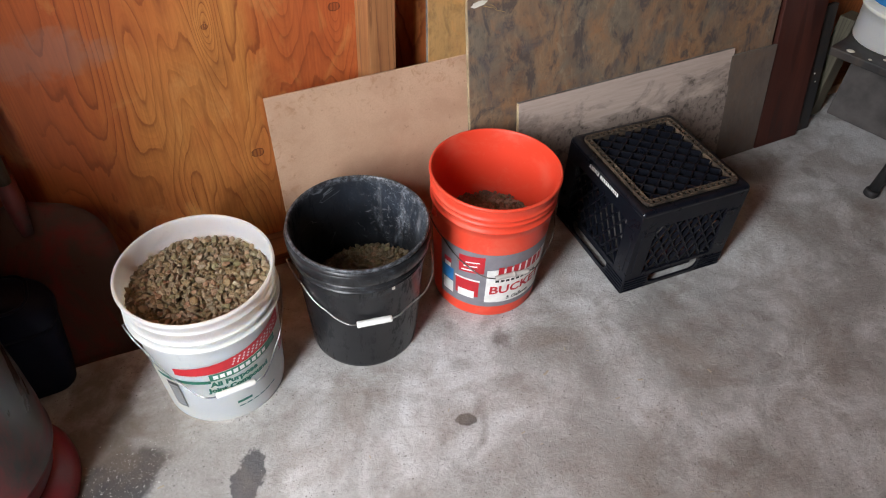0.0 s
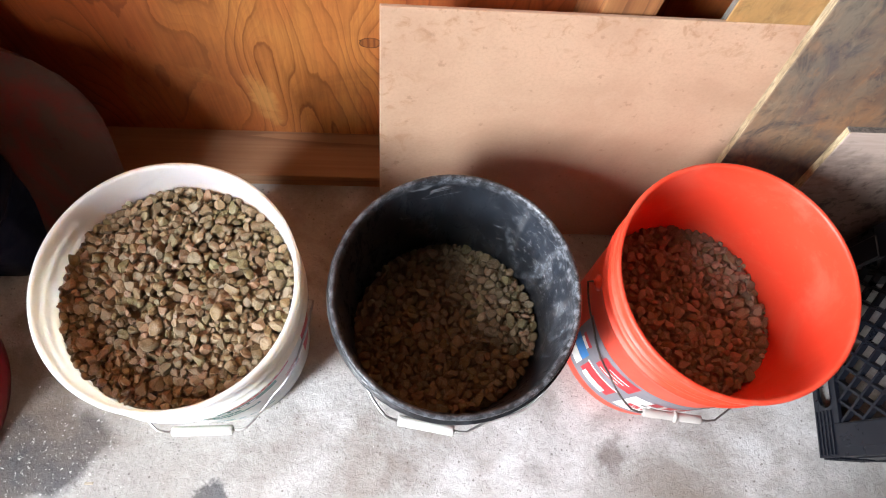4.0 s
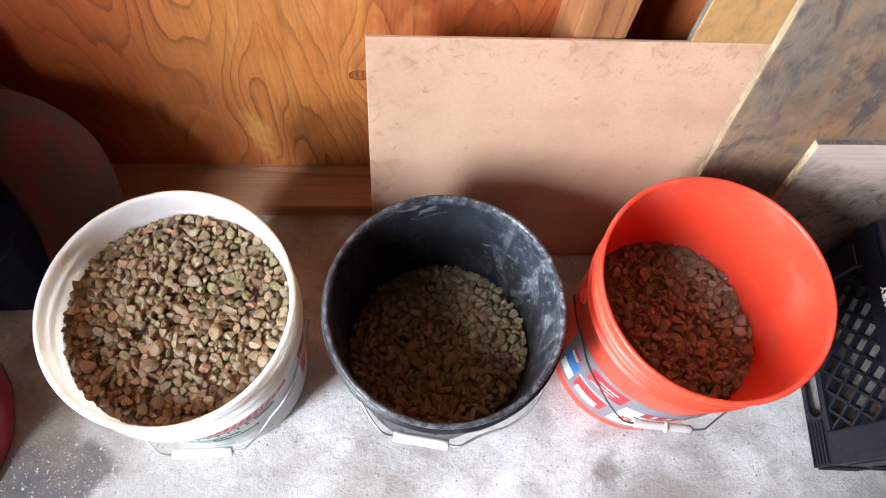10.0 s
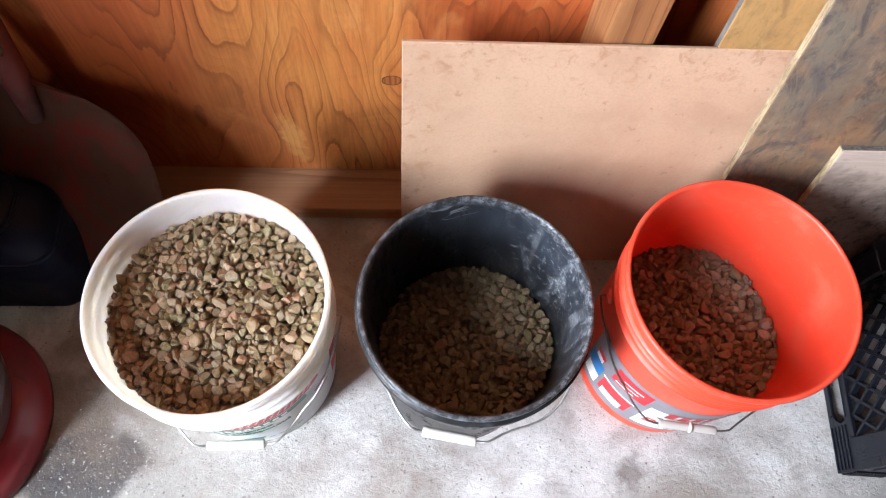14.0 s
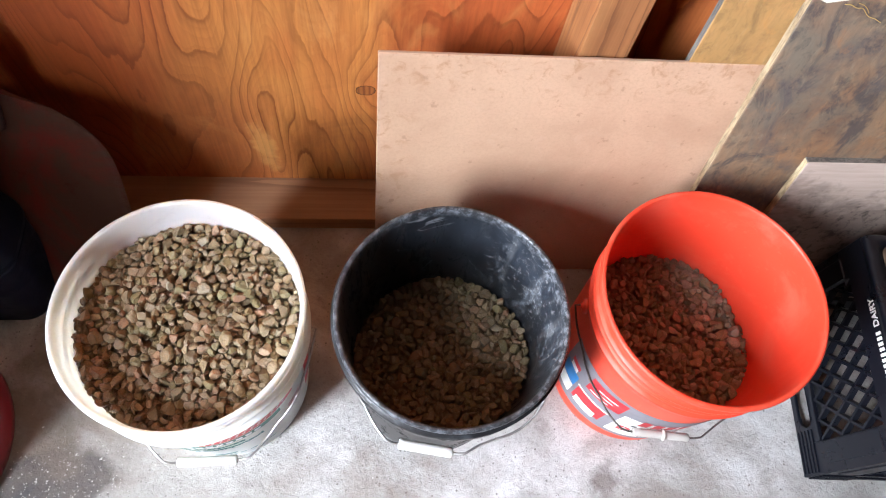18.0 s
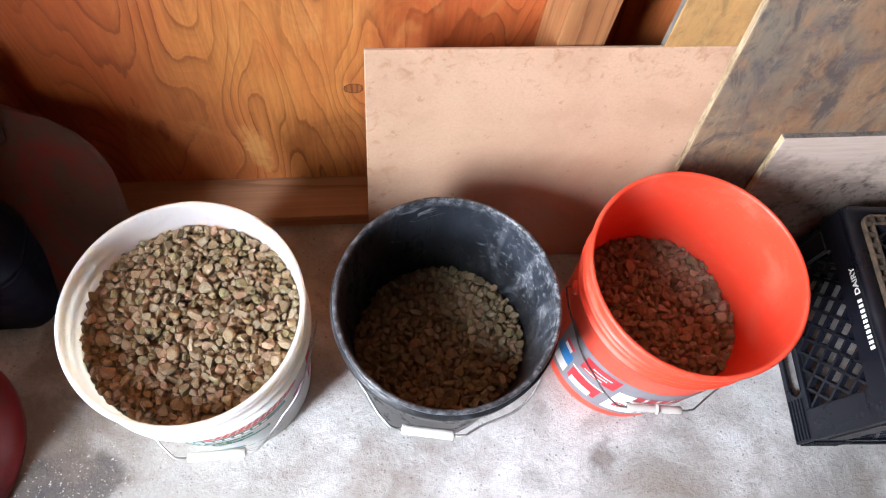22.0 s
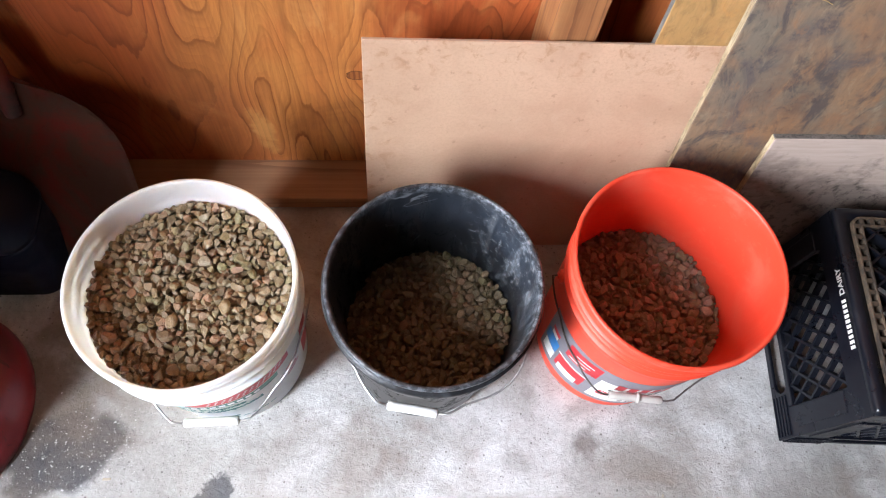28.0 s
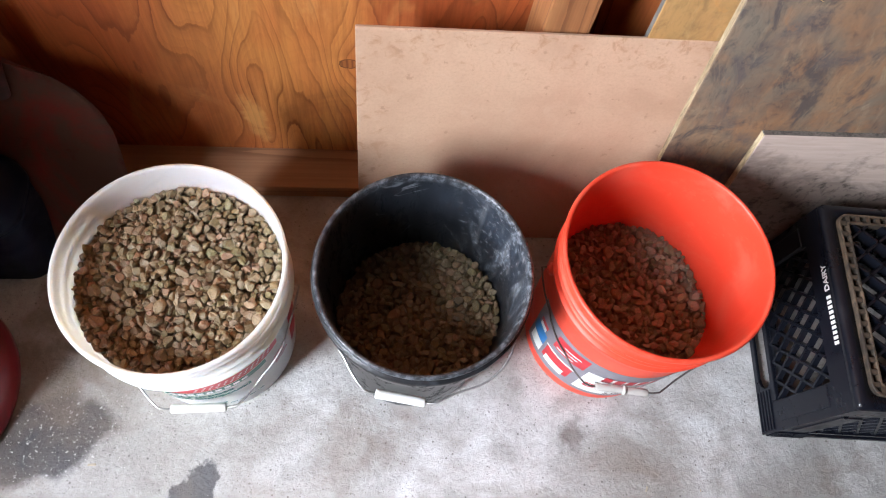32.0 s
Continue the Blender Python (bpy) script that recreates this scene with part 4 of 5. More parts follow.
lettering("product_text", white, wbody, INK_GREEN, "Joint Compound", 8, 0.1305, 0.0195, 1.0, 0.0009, 0.08, 0.0011)
patch("fine_print", white, wbody, INK_GREEN, 0, 14, 0.058, 0.066, 0.0008, 0.001)
for k in range(6):
    patch("fine_print", white, wbody, INK_GREEN, 1 + 7 * k, 6 + 7 * k, 0.044 + 0.0008 * k, 0.0475 + 0.0008 * k, 0.0008, 0.0005)
small = patch("small_print_panel", white, wbody, INK_BLACK, -58, -46, 0.05, 0.14, 0.0006, 0, "dark printed text panel")
for k in range(7):
    patch("small_print_line", small, wbody, INK_WHITE, -57, -47, 0.058 + 0.011 * k, 0.0615 + 0.011 * k, 0.0009)
patch("red_print_block", white, wbody, INK_RED, 78, 112, 0.07, 0.2, 0.0006, 0, "red printed block")
for k in range(4):
    patch("red_print_line", white, wbody, INK_RED, 56, 70 - 3 * (k % 2), 0.11 + 0.012 * k, 0.115 + 0.012 * k, 0.0007, 0.002)

# black pail
K_AT = (0.004, 0.002)
black = thing("bucket", pose(*K_AT, 0.0), "black plastic bucket with dried plaster smears inside", "bucket", "row of buckets")
prof, kbody = pail_profile(0.35, 0.1515, 0.1245, [(0.016, 0.0095, 0.028), (0.056, 0.007, 0.005), (0.072, 0.0035, 0.003)])
part("shell", lathe(prof), BLACK_PAIL, black)
bail(black, kbody, 0.35, -11.0, 0.268, -0.1465, 0.187, WIRE, GRIP, 0.0075, 0.076, BLACK_PAIL, 0.157, 0.0018, False, 1.0, (0.0, 0.022))
patch("faded_sticker", black, kbody, INK_RED, 58, 66, 0.16, 0.2, 0.0006, 0, "small faded red sticker")
patch("scrape_mark", black, kbody, PAPER, 6, 9, 0.262, 0.272, 0.0006)

# orange pail
O_AT = (0.347, 0.018)
orange = thing("bucket", pose(*O_AT, 0.0), "bright orange plastic bucket with printed label, half full of gravel", "bucket", "row of buckets")
prof, obody = pail_profile(0.369, 0.153, 0.130, [(0.034, 0.0035, 0.004), (0.05, 0.0028, 0.003), (0.07, 0.0045, 0.005)])
part("shell", lathe(prof), ORANGE_PAIL, orange)
bail(orange, obody, 0.369, -7.5, 0.268, -0.1475, 0.162, DARK_WIRE, GREY_GRIP, 0.0062, 0.085, ORANGE_PAIL, 0.159, 0.0015, True, 1.0, (0.0, 0.012))
wrap = patch("printed_label", orange, obody, INK_GREY, -84, 58, 0.038, 0.224, 0.0005, 0, "grey printed label round the bucket")
patch("logo_block", wrap, obody, INK_RED, -60, -34, 0.15, 0.206, 0.0008, 0.008, "red printed logo square")
for k in range(3):
    patch("logo_bar", wrap, obody, INK_WHITE, -57 + 2 * k, -43 + 2 * k, 0.157 + 0.014 * k, 0.161 + 0.014 * k, 0.0011, 0.006)
patch("white_print_panel", wrap, obody, INK_WHITE, -31, 41, 0.055, 0.196, 0.0008, 0.0, "white printed panel", (0.82, 1.0))
for k in range(7):
    patch("brand_bar", wrap, obody, INK_RED, -20 + 7.6 * k, -14.6 + 7.6 * k, 0.15 + 0.001 * k, 0.182 + 0.001 * k, 0.0012, 0.001)
for k in range(9):
    patch("slogan_bar", wrap, obody, INK_BLACK, -22 + 5.4 * k, -18.2 + 5.4 * k, 0.13, 0.138, 0.0012, 0.0)
lettering("product_text", wrap, obody, INK_RED, "BUCKET", 4, 0.103, 0.039, 1.02, 0.0013, 0.06, 0.0011)
lettering("size_text", wrap, obody, INK_BLACK, "5 Gallons", 6, 0.069, 0.017, 1.0, 0.0013, 0.04, 0.0005)
patch("printed_blue_shape", wrap, obody, INK_BLUE, -82, -66, 0.1, 0.142, 0.0008, 0, "plain blue printed shape")
patch("printed_red_cap", wrap, obody, INK_RED, -79, -69, 0.158, 0.172, 0.0008)
patch("printed_pale_shape", wrap, obody, INK_WHITE, -78, -70, 0.143, 0.157, 0.0008)
patch("printed_white_shape", wrap, obody, INK_WHITE, -80, -66, 0.058, 0.098, 0.0009)
patch("printed_pail_shape", wrap, obody, INK_RED, -63, -38, 0.07, 0.132, 0.0009, 0, "printed red pail shape")
patch("printed_pail_panel", wrap, obody, INK_WHITE, -60, -42, 0.064, 0.09, 0.0012)
patch("printed_pail_top", wrap, obody, INK_WHITE, -64, -37, 0.126, 0.132, 0.0012)


# ---- gravel: loose stones heaped in each pail ----
def stone_shapes(count, seed):
    """Unit pebbles: tumbled lumps with a few worn flats."""
    rng = np.random.RandomState(seed)
    bm = bmesh.new()
    bmesh.ops.create_icosphere(bm, subdivisions=3, radius=1.0)
    base = np.array([v.co[:] for v in bm.verts])
    faces = np.array([[v.index for v in f.verts] for f in bm.faces])
    bm.free()
    out = []
    for _ in range(count):
        p = base.copy()
        for _ in range(rng.randint(9, 15)):
            d = rng.normal(size=3)
            d /= np.linalg.norm(d)
            over = np.maximum(p @ d - rng.uniform(0.5, 0.8), 0)
            p -= over[:, None] * d
        for _ in range(5):
            d = rng.normal(size=3)
            p *= (1 + 0.022 * np.sin(p @ d * rng.uniform(1.5, 3.5) + rng.uniform(0, 6)))[:, None]
        p /= np.abs(p).max()
        p *= np.array([rng.uniform(1.0, 1.32), rng.uniform(0.86, 1.08), rng.uniform(0.62, 0.85)])
        out.append(p)
    return out, faces


SHAPES, STONE_FACES = stone_shapes(36, 5)


def settled(count, radius, sizes, rng):
    """Stones shaken level: spots in a disc, pushed apart until they touch."""
    a, r = rng.rand(count) * 2 * math.pi, np.sqrt(rng.rand(count)) * radius
    p = np.stack([r * np.cos(a), r * np.sin(a)], 1)
    reach = (sizes[:, None] + sizes[None, :]) * 0.8
    for _ in range(70):
        d = p[:, None] - p[None, :]
        far = np.sqrt((d**2).sum(2)) + 1e-9
        push = np.clip(reach - far, 0, None) * 0.3
        np.fill_diagonal(push, 0)
        p += (d / far[:, :, None] * push[:, :, None]).sum(1)
        out = np.sqrt((p**2).sum(1))
        p *= np.minimum(1.0, (radius - sizes * 0.8) / out)[:, None]
    return p


def heap(name, centre, level, radius, size, seed, material, label, tilt=(0.0, 0.0), dome=0.0):
    """One heap of loose stones filling a pail up to level."""
    rng = np.random.RandomState(seed)
    verts, faces, start = [], [], 0
    for drop, fill, lift in ((0.0, 1.16, 0.5), (0.75, 1.2, 0.4), (1.5, 1.0, 0.2)):
        count = int(fill * (radius / size) ** 2)
        sizes = size * rng.choice([0.62, 0.8, 1.0, 1.2, 1.42], count, p=[0.2, 0.24, 0.27, 0.2, 0.09])
        for (x, y), s in zip(settled(count, radius, sizes, rng), sizes):
            e = Euler((rng.normal() * 0.6, rng.normal() * 0.6, rng.rand() * 6.28)).to_matrix()
            q = (SHAPES[rng.randint(len(SHAPES))] * s) @ np.array(e).T
            z = level - (drop + 0.6) * size + rng.uniform(-lift, lift) * size + tilt[0] * x + tilt[1] * y + dome * (1 - (x * x + y * y) / radius**2)
            verts.append(q + np.array((x, y, z)))
            faces.append(STONE_FACES + start)
            start += len(q)
    # packed bed beneath the loose ones
    n = 40
    bed_z = level - 2.6 * size
    ring = [((radius - 0.001) * math.cos(2 * math.pi * k / n), (radius - 0.001) * math.sin(2 * math.pi * k / n), bed_z + tilt[0] * radius * math.cos(2 * math.pi * k / n) + tilt[1] * radius * math.sin(2 * math.pi * k / n)) for k in range(n)]
    me = bpy.data.meshes.new(name)
    tri = np.concatenate(faces).tolist() + [[start + k, start + (k + 1) % n, start + n] for k in range(n)]
    me.from_pydata(np.concatenate(verts).tolist() + ring + [(0, 0, bed_z)], [], tri)
    me.materials.append(material)
    me.update()
    ob = new(name, me)
    ob.location = (*centre, 0)
    return tagged(ob, label, "gravel", "", "stuff")


heap("gravel", W_AT, 0.299, 0.1415, 0.007, 11, GRAVEL_W, "heap of small tan and brown pebbles in the white bucket", (0.0, 0.0), 0.006)
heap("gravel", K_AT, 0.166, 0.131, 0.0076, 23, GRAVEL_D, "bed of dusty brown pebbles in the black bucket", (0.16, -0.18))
heap("gravel", O_AT, 0.187, 0.1365, 0.0074, 37, GRAVEL_O, "bed of brown pebbles in the orange bucket", (0.0, 0.0))


# ---- milk crate, upside down ----
CX0, CY0, CW, CD, CH = 0.641, -0.182, 0.316, 0.334, 0.274
crate = thing("milk_crate", pose(CX0, CY0, 0, 0, 0, -4.0), "black plastic milk crate lying upside down on the floor", "crate")
# each wall: rails, corner posts, lattice. A wall lies in its own plane: u along, z up.
SIDES = (("west", 0, 0, CD, 90), ("south", 0, 0, CW, 0), ("east", CW, 0, CD, 90), ("north", 0, CD, CW, 0))
def angle_post(cx, cy, sx, sy, arm, thick, tall):
    """An L-shaped upright in one piece."""
    bm = bmesh.new()
    foot = [(0, 0), (arm, 0), (arm, thick), (thick, thick), (thick, arm), (0, arm)]
    lo, hi = ([bm.verts.new((cx + sx * x, cy + sy * y, z)) for x, y in foot] for z in (0.0, tall))
    bm.faces.new(lo)
    bm.faces.new(hi)
    for k in range(6):
        bm.faces.new((lo[k], lo[(k + 1) % 6], hi[(k + 1) % 6], hi[k]))
    bmesh.ops.recalc_face_normals(bm, faces=bm.faces)
    bmesh.ops.bevel(bm, geom=bm.edges[:], offset=0.001, segments=1, affect="EDGES")
    return bm


for cx, cy in ((0, 0), (CW, 0), (0, CD), (CW, CD)):
    sx, sy = (1 if cx == 0 else -1), (1 if cy == 0 else -1)
    part("corner_post", angle_post(cx, cy, sx, sy, 0.052, 0.005, CH - 0.012), CRATE, crate, smooth=False)


def in_wall(side, u, depth, z):
    _, x, y, _, turn = side
    inward = 1 if (x, y) == (0, 0) else -1
    return (x + inward * depth, y + u, z) if turn == 90 else (x + u, y + inward * depth, z)


def wall_box(side, u0, u1, z0, z1, d0, d1, bevel=0.001, bm=None):
    a, b = Vector(in_wall(side, u0, d0, z0)), Vector(in_wall(side, u1, d1, z1))
    return box(tuple(abs(v) for v in b - a), tuple((a + b) / 2), bevel, bm, 1)


def slanted_bars(x0, x1, y0, y1, slope, step):
    """Ends of parallel bars of a given slope clipped to a rectangle."""
    out, c = [], y0 - abs(slope) * (x1 - x0) - step
    while c < y1 + abs(slope) * (x1 - x0) + step:
        pts = []
        for x in (x0, x1):
            y = c + slope * (x - x0)
            if y0 <= y <= y1:
                pts.append((x, y))
        for y in (y0, y1):
            x = x0 + (y - c) / slope
            if x0 < x < x1:
                pts.append((x, y))
        if len(pts) >= 2 and math.dist(pts[0], pts[1]) > 0.012:
            out.append((pts[0], pts[1]))
        c += step
    return out


def bar_between(p, q, wide, normal):
    """A flat bar between two points: wide across its run, deep along normal."""
    p, q, n = Vector(p), Vector(q), Vector(normal)
    d = (q - p).normalized()
    s = d.cross(n).normalized() * (wide / 2)
    bm = bmesh.new()
    vs = [bm.verts.new(e + s * k + n * j) for e in (p, q) for k, j in ((-1, 0), (1, 0), (1, 1), (-1, 1))]
    for f in ((0, 1, 2, 3), (4, 7, 6, 5), (0, 4, 5, 1), (1, 5, 6, 2), (2, 6, 7, 3), (3, 7, 4, 0)):
        bm.faces.new([vs[i] for i in f])
    bmesh.ops.recalc_face_normals(bm, faces=bm.faces)
    return bm


def slot_end(side, u_solid, u_slot, z0, z1, depth):
    """The end of a hand hold: a plate with a half-round bite, u_solid its straight end, u_slot where the bite begins."""
    bm, out = bmesh.new(), 1 if u_slot > u_solid else -1
    r, zc = (z1 - z0) / 2, (z0 + z1) / 2
    flat_pts = [(u_solid, z0)] + [(u_slot + out * r - out * r * math.sin(math.pi * k / 8), zc - r * math.cos(math.pi * k / 8)) for k in range(9)] + [(u_solid, z1)]
    fronts = [bm.verts.new(in_wall(side, u, 0.0, z)) for u, z in flat_pts]
    backs = [bm.verts.new(in_wall(side, u, depth, z)) for u, z in flat_pts]
    bm.faces.new(fronts)
    bm.faces.new(backs[::-1])
    for k in range(len(fronts)):
        bm.faces.new((fronts[k], fronts[k - 1], backs[k - 1], backs[k]))
    bmesh.ops.recalc_face_normals(bm, faces=bm.faces)
    return bm


for side in SIDES:
    length = side[3]
    part("upper_rail", wall_box(side, 0.05, length - 0.05, CH - 0.058, CH - 0.012, 0.0, 0.006), CRATE, crate, smooth=False)
    part("lower_rail", wall_box(side, 0.052, length - 0.052, 0.0, 0.013, 0.0, 0.006), CRATE, crate, smooth=False)
    part("middle_rail", wall_box(side, 0.052, length - 0.052, 0.054, 0.064, -0.002, 0.006), CRATE, crate, smooth=False)
    for u0, u1, bite in ((0.052, 0.4 * length, 0.078), (length - 0.052, 0.6 * length, length - 0.078)):
        part("hand_hold_end", slot_end(side, u0, bite, 0.0135, 0.0535, 0.006), CRATE, crate, smooth=False)
        for z in (0.005, 0.0145, 0.024, 0.0335, 0.043):
            lo, hi = sorted((u0 - 0.048 if u0 < length / 2 else u0 + 0.048, bite - 0.004 if u0 < length / 2 else bite + 0.004))
            part("corner_rib", wall_box(side, lo, hi, z, z + 0.003, -0.0028, 0.001, 0.0006), CRATE, crate, smooth=False)
        outer = u0 - 0.04 if u0 < length / 2 else u0 + 0.04
        lo, hi = sorted((outer, u0))
        part("corner_panel", wall_box(side, lo + 0.002, hi - 0.002, 0.07, CH - 0.066, -0.0022, 0.001, 0.0015), CRATE, crate, smooth=False)
    part("hand_plate", wall_box(side, 0.08, length - 0.08, 0.012, 0.056, 0.022, 0.025, 0.0006), CRATE, crate, smooth=False)
    nrm = Vector(in_wall(side, 0, 1, 0)) - Vector(in_wall(side, 0, 0, 0))
    for slope in (1.6, -1.6):
        for p, q in slanted_bars(0.054, length - 0.054, 0.064, CH - 0.058, slope, 0.052):
            part("lattice_bar", bar_between(in_wall(side, p[0], 0.0012, p[1]), in_wall(side, q[0], 0.0012, q[1]), 0.0044, nrm * 0.01), CRATE, crate, smooth=False)

# shoulder, slotted rim and diagonal grid of the crate's bottom, which faces up
def crate_ring(off, z, r):
    return rounded_ring(off, CW - off, off, CD - off, z, r, 6)


part("shoulder", frame_loft([crate_ring(-0.001, CH - 0.013, 0.008), crate_ring(-0.001, CH - 0.004, 0.01), crate_ring(0.003, CH + 0.0012, 0.012), crate_ring(0.02, CH + 0.0012, 0.016), crate_ring(0.02, CH - 0.013, 0.016)]), CRATE, crate)
RI, RO, TOPZ = 0.036, 0.019, CH + 0.009
for off, r in ((RO, 0.018), (RI - 0.0035, 0.006)):
    part("slotted_rim", frame_loft([crate_ring(off, TOPZ - 0.016, r), crate_ring(off, TOPZ - 0.001, r), crate_ring(off + 0.001, TOPZ, r), crate_ring(off + 0.0035, TOPZ, r - 0.003), crate_ring(off + 0.0035, TOPZ - 0.016, r - 0.003)]), CRATE_RUST, crate, "dusty brown slotted rim", smooth=False)
web = box((0.0075, RI - RO - 0.004, 0.013))
web_me = mesh_of("rim_web", web, CRATE_RUST, False)
for k in range(15):
    x = RI + (CW - 2 * RI) * k / 14
    y = RI + (CD - 2 * RI) * k / 14
    for p, turn in (((x, (RI + RO) / 2, TOPZ - 0.0072), 0), ((x, CD - (RI + RO) / 2, TOPZ - 0.0072), 0), (((RI + RO) / 2, y, TOPZ - 0.0072), 90), ((CW - (RI + RO) / 2, y, TOPZ - 0.0072), 90)):
        ob = new("rim_web", web_me)
        ob.matrix_basis = pose(*p, 0, 0, turn)
        ob.parent = crate
for slope in (0.78, -0.78):
    for p, q in slanted_bars(RI - 0.002, CW - RI + 0.002, RI - 0.002, CD - RI + 0.002, slope, 0.039):
        part("grid_bar", bar_between((*p, TOPZ - 0.004), (*q, TOPZ - 0.004), 0.0036, (0, 0, -0.024)), CRATE, crate, smooth=False)
# moulded dairy lettering, upside down as the crate lies
for k in range(10):
    y0 = 0.105 + 0.0082 * k
    part("brand_bar", box((0.0012, 0.005, 0.0098), (-0.002, y0, CH - 0.021), 0.0003), INK_WHITE, crate, "white printed brand mark", False)
cu = bpy.data.curves.new("dairy_text", "FONT")
cu.body, cu.size, cu.extrude, cu.offset = "DAIRY", 0.0155, 0.0004, 0.0003
tmp = new("dairy_text", cu)
me = bpy.data.meshes.new_from_object(tmp.evaluated_get(bpy.context.evaluated_depsgraph_get()))
bpy.data.objects.remove(tmp)
me.materials.append(INK_WHITE)
txt = new("dairy_text", me)
txt.matrix_basis = Matrix(((0, 0, -1, -0.002), (1, 0, 0, 0.189), (0, -1, 0, CH - 0.0155), (0, 0, 0, 1)))
txt.parent = crate

# ---- red steel drum with a wider foot ring ----
drum = thing("steel_drum", pose(-0.833, -0.093, 0), "dirty red steel drum with a wider foot ring", "drum")
part("body", lathe([(0, 0.03), (0.12, 0.03), (0.135, 0.05), (0.155, 0.09), (0.166, 0.13), (0.1685, 0.138), (0.172, 0.141), (0.1725, 0.145), (0.1715, 0.149), (0.17, 0.152), (0.174, 0.2), (0.1745, 0.28), (0.172, 0.36), (0.168, 0.45), (0.164, 0.5), (0.15, 0.565), (0.125, 0.6), (0.1, 0.615), (0, 0.626)]), RED_STEEL, drum)
part("foot_ring", lathe([(0.13, 0.0), (0.175, 0.0), (0.179, 0.005), (0.1795, 0.02), (0.174, 0.04), (0.16, 0.06), (0.145, 0.07), (0.13, 0.066), (0.13, 0.0)]), RED_RING, drum, "red painted foot ring")
part("cap", lathe([(0, 0.0), (0.05, 0.0), (0.052, 0.004), (0.05, 0.03), (0.046, 0.034), (0, 0.035)], 32), BLACK_STEEL, drum, "black screw cap", True, pose(0, 0, 0.623))

# ---- black tub behind the drum ----
tub = thing("storage_tub", pose(0, 0, 0), "black plastic tub with a rounded lid standing behind the red drum", "tub")
rings = [rounded_ring(-1.115, -0.637 + 0.02 * u, 0.112, 0.238, 0.19 * u, 0.04) for u in (0.0, 0.02, 0.3, 0.6, 0.92, 1.0)]
part("body", ring_loft(rings), TUB, tub)
lid = [rounded_ring(-1.119, -0.613, 0.108, 0.242, 0.1905, 0.044), rounded_ring(-1.119, -0.613, 0.108, 0.242, 0.2, 0.044)]
for k in range(1, 10):
    a = radians(9.5 * k)
    dx, dy = 0.1 * (1 - math.cos(a)), 0.045 * (1 - math.cos(a))
    lid.append(rounded_ring(-1.119 + dx, -0.613 - dx, 0.108 + dy, 0.242 - dy, 0.2 + 0.08 * math.sin(a), 0.044 - 0.4 * dy))
part("lid", ring_loft(lid), TUB, tub)
bead = rounded_ring(-1.085, -0.647, 0.122, 0.228, 0.261, 0.038)
part("lid_bead", tube(bead + bead[:2], 0.0035, 8), TUB, tub)
lab = box((0.05, 0.0012, 0.035), (0, 0, 0), 0.0004)
part("faded_sticker", lab, flat("faded_label", (0.25, 0.3, 0.32), 0.5), tub, "faded grey label", False, pose(-0.86, 0.1075, 0.11, 0, 0, 0))

# ---- scoop shovel leaning on the wall ----
shovel = thing("shovel", pose(-0.621, 0.155, 0.0), "worn red steel scoop shovel with grey handle leaning on wall", "shovel")
BL, BW, LEAN_S = 0.402, 0.155, 21.0
bm = bmesh.new()
rows_, cols = 18, 16
grid = []
for j in range(rows_ + 1):
    v = j / rows_
    half = BW * (1.0 if v < 0.62 else math.sqrt(max(0.0, 1 - ((v - 0.62) / 0.385) ** 2.6)))
    line = []
    for i in range(cols + 1):
        u = -1 + 2 * i / cols
        dish = 0.03 * (1 - u * u) * (0.35 + 0.65 * v)
        line.append(bm.verts.new((u * max(half, 0.018), dish, BL * v)))
    grid.append(line)
for a, b in zip(grid, grid[1:]):
    for i in range(cols):
        bm.faces.new((a[i], a[i + 1], b[i + 1], b[i]))
bmesh.ops.solidify(bm, geom=bm.faces[:], thickness=0.0025)
tilt_m = pose(0, 0, 0.002, -LEAN_S, 0, 0)
part("blade", bm, SHOVEL_STEEL, shovel, "worn red painted steel blade", True, tilt_m)
part("socket", tube([(0, 0.022, 0.33), (0, 0.018, 0.4), (0, 0.008, 0.5)], 0.02, 14, None, [0.012, 0.02, 0.0175]), SOCKET_STEEL, shovel, "", True, tilt_m)
part("handle", tube([(0.0, 0.152, 0.43), (0.003, 0.17, 0.6), (0.008, 0.186, 0.85), (0.012, 0.198, 1.25)], 0.0165, 14), HANDLE_WOOD, shovel, "grey weathered wooden handle")

# ---- low bench in the far corner with a white pail on it ----
bench = thing("steel_bench", pose(1.827, -0.024, 0, 0, 0, 14.5), "low black steel bench with splayed legs and a dirty top", "bench")
part("bench_top", box((0.5, 0.4, 0.025), (0, 0, 0.3605), 0.004), BLACK_STEEL, bench, smooth=False)
APRON = flat("grey_apron_paint", (0.085, 0.075, 0.072), 0.5, 0.35, 14.0)
part("apron", box((0.42, 0.02, 0.07), (0.01, -0.12, 0.313), 0.003), APRON, bench, "dull grey apron plate", smooth=False)
part("side_panel", box((0.015, 0.26, 0.346), (0.09, 0.085, 0.1745), 0.003), APRON, bench, "dull grey side panel", smooth=False)
for sx in (-1, 1):
    for sy in (-1, 1):
        top_x, foot_x = (sx * 0.165, sx * 0.249) if sy < 0 else (0.18 + sx * 0.05, 0.18 + sx * 0.06)
        part("leg", tube([(top_x, sy * 0.115, 0.349), (foot_x, sy * 0.097, 0.01)], 0.017, 12), BLACK_STEEL, bench)
        part("foot", lathe([(0, 0), (0.02, 0), (0.022, 0.004), (0.021, 0.018), (0.017, 0.022), (0, 0.022)], 16), BLACK_STEEL, bench, "", True, pose(foot_x * 1.006, sy * 0.096, 0))
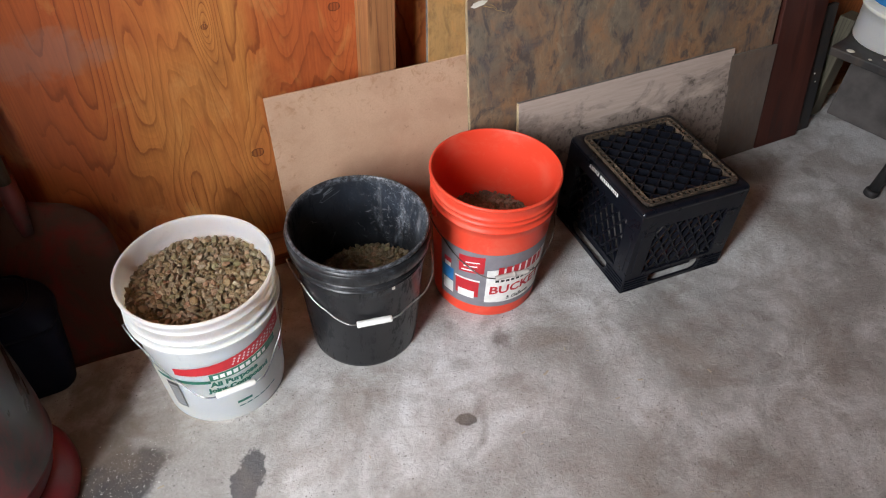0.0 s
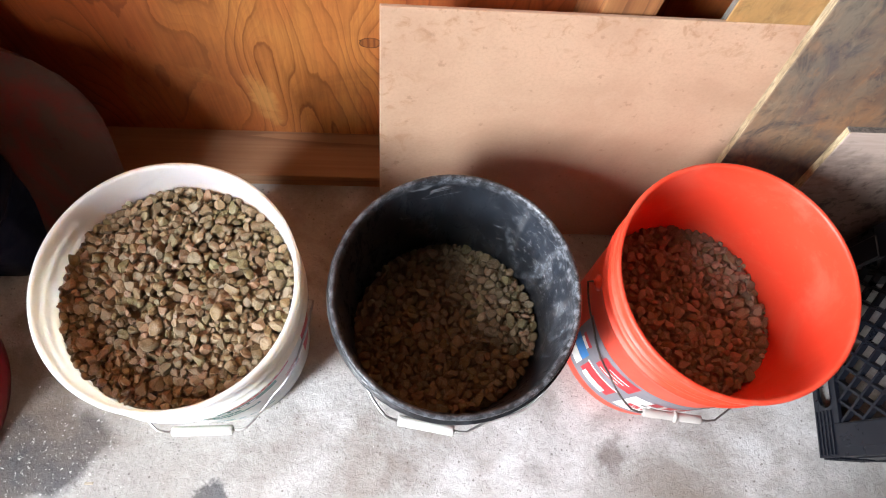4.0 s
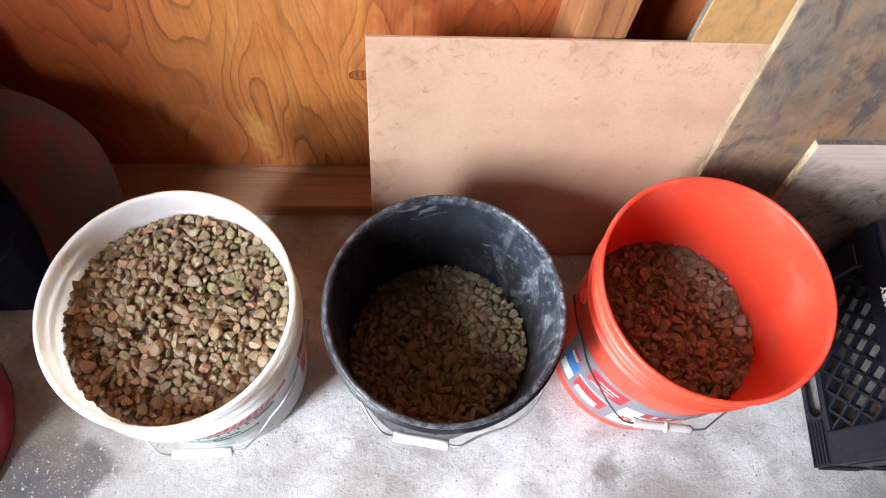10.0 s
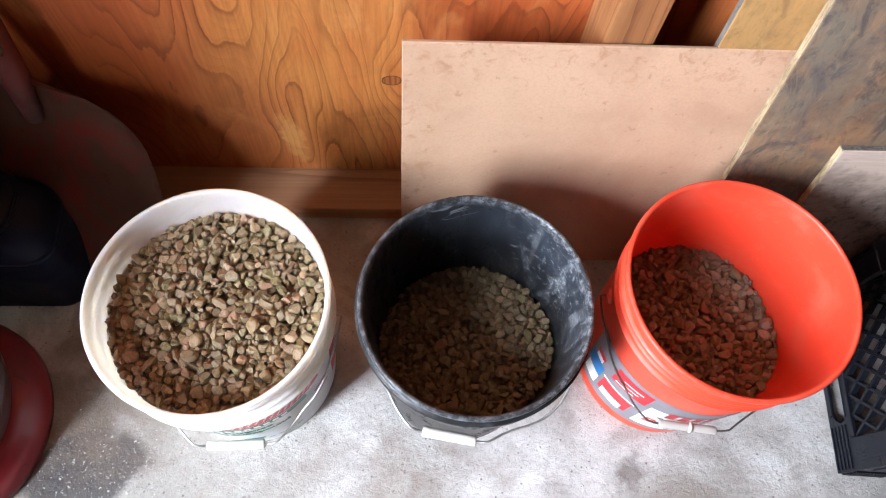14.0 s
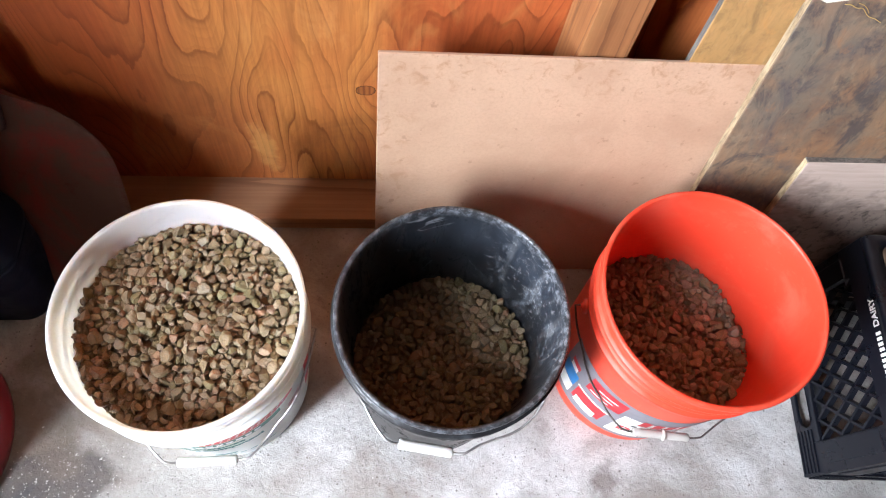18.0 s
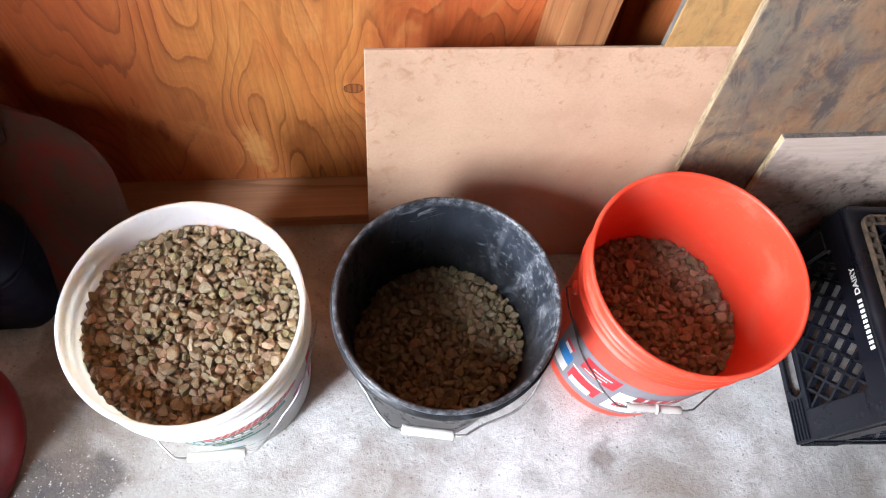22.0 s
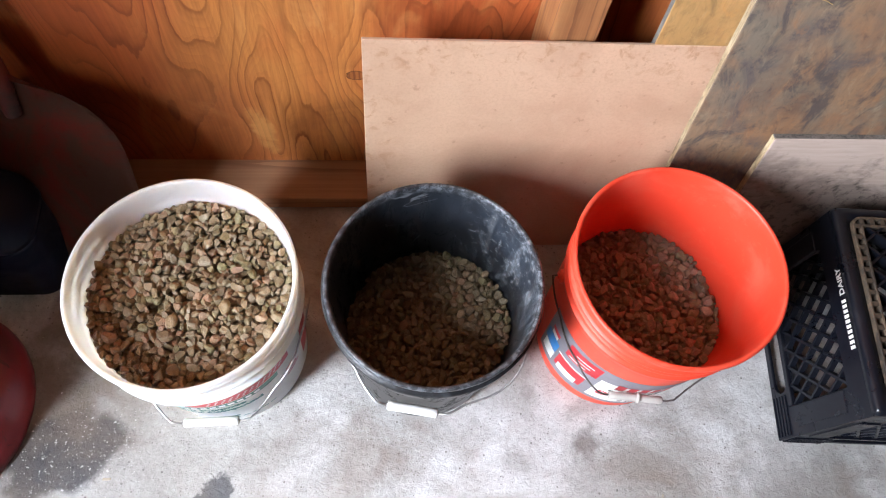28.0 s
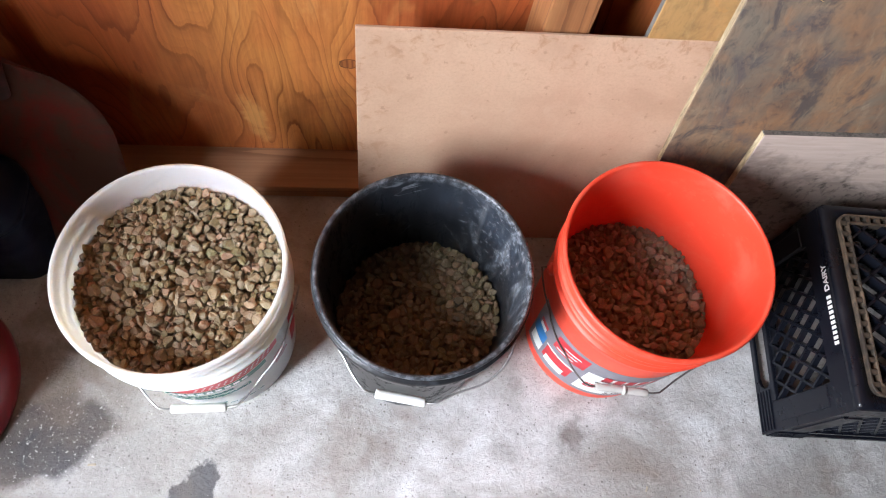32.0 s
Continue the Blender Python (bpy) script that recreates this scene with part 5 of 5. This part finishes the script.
for k, (x, y, s_) in enumerate(((-0.23, 0.15, 0.012), (-0.2, 0.06, 0.008), (-0.235, 0.09, 0.006))):
    part("dried_splash", lathe([(0, 0), (s_, 0), (s_ * 0.7, 0.0012), (0, 0.0016)], 9), PAPER, bench, "dried white splash", True, pose(x, y, 0.3732, 0, 0, 40 * k))
far_pail = thing("bucket", pose(1.745, 0.05, 0.3735), "white plastic pail with a blue band standing on the bench", "bucket")
prof, fbody = pail_profile(0.3, 0.145, 0.122, [(0.03, 0.004, 0.006), (0.06, 0.004, 0.005), (0.19, 0.006, 0.012)])
part("shell", lathe(prof, 64), WHITE_PAIL, far_pail)
patch("printed_band", far_pail, fbody, INK_BLUE, -170, 60, 0.128, 0.225, 0.0006, 0, "blue printed band")
dark_scrap = leaning("scrap_board", 1.632, 0.165, (0.25, 0.4), 0.085, 0.018, BLACK_STEEL, BLACK_STEEL, "dark dirty scrap board leaning in the corner", "board", 0.0, 0.42)
for k, (dx, dz, s_) in enumerate(((0.05, 0.2, 0.006), (0.062, 0.17, 0.005), (0.02, 0.1, 0.004), (0.015, 0.04, 0.006))):
    part("paint_fleck", box((s_, 0.0012, s_ * 0.8), (dx, -0.0007, dz), 0.0004), PAPER, dark_scrap, "white paint fleck", False)
tagged(part("wood_block", box((0.07, 0.05, 0.36), (0, 0, 0.18), 0.003), HANDLE_WOOD, smooth=False, at=pose(1.8, 0.24, 0.0, 0, 0, 10)), "dull yellowish lumber offcut standing on end by the bench", "lumber")

# ---- grit and chips on the floor ----
CHIP = flat("wood_chip", (0.42, 0.36, 0.28), 0.8)
chips = ((0.33, -0.31, 0.016, 25), (0.41, -0.27, 0.009, 70), (0.52, -0.42, 0.012, -15), (0.08, -0.3, 0.008, 40), (0.2, -0.42, 0.009, 10), (-0.52, -0.21, 0.012, 0), (1.16, -0.05, 0.014, 30), (-0.12, -0.33, 0.007, 80))
for _ in range(14):
    chips += ((random.uniform(0.05, 0.95), random.uniform(-0.75, -0.24), random.uniform(0.004, 0.011), random.uniform(0, 180)),)
for x, y, s, turn in chips:
    bm = box((s, s * 0.28, s * 0.14), (0, 0, s * 0.07), s * 0.03)
    for v in bm.verts:
        v.co.x += random.uniform(-0.1, 0.1) * s
        v.co.y += random.uniform(-0.06, 0.06) * s
    tagged(part("wood_chip", bm, CHIP, smooth=False, at=pose(x, y, 0.0005, 0, 0, turn)), "tiny pale wood chip lying on the concrete", "debris", "floor chips")
rng = np.random.RandomState(3)
verts, faces = [], []
GRIT_FACES = [(0, 1, 2), (0, 2, 3), (0, 3, 1), (1, 3, 2)]
for _ in range(520):
    if rng.rand() < 0.5:
        x, y = -0.57 + rng.normal() * 0.07, -0.17 + rng.normal() * 0.05
    else:
        x, y = rng.uniform(-0.7, 1.4), rng.uniform(-0.55, 0.25)
    s = rng.uniform(0.0006, 0.0019)
    start = len(verts)
    for _ in range(4):
        d = rng.normal(size=3)
        d /= np.linalg.norm(d)
        verts.append((x + d[0] * s, y + d[1] * s, 0.0004 + s * 0.5 * (1 + d[2])))
    faces += [tuple(i + start for i in f) for f in GRIT_FACES]
me = bpy.data.meshes.new("floor_grit")
me.from_pydata(verts, [], faces)
me.materials.append(flat("pale_grit", (0.6, 0.58, 0.54), 0.8))
tagged(new("floor_grit", me), "pale grit scattered over the concrete", "grit", "", "stuff")
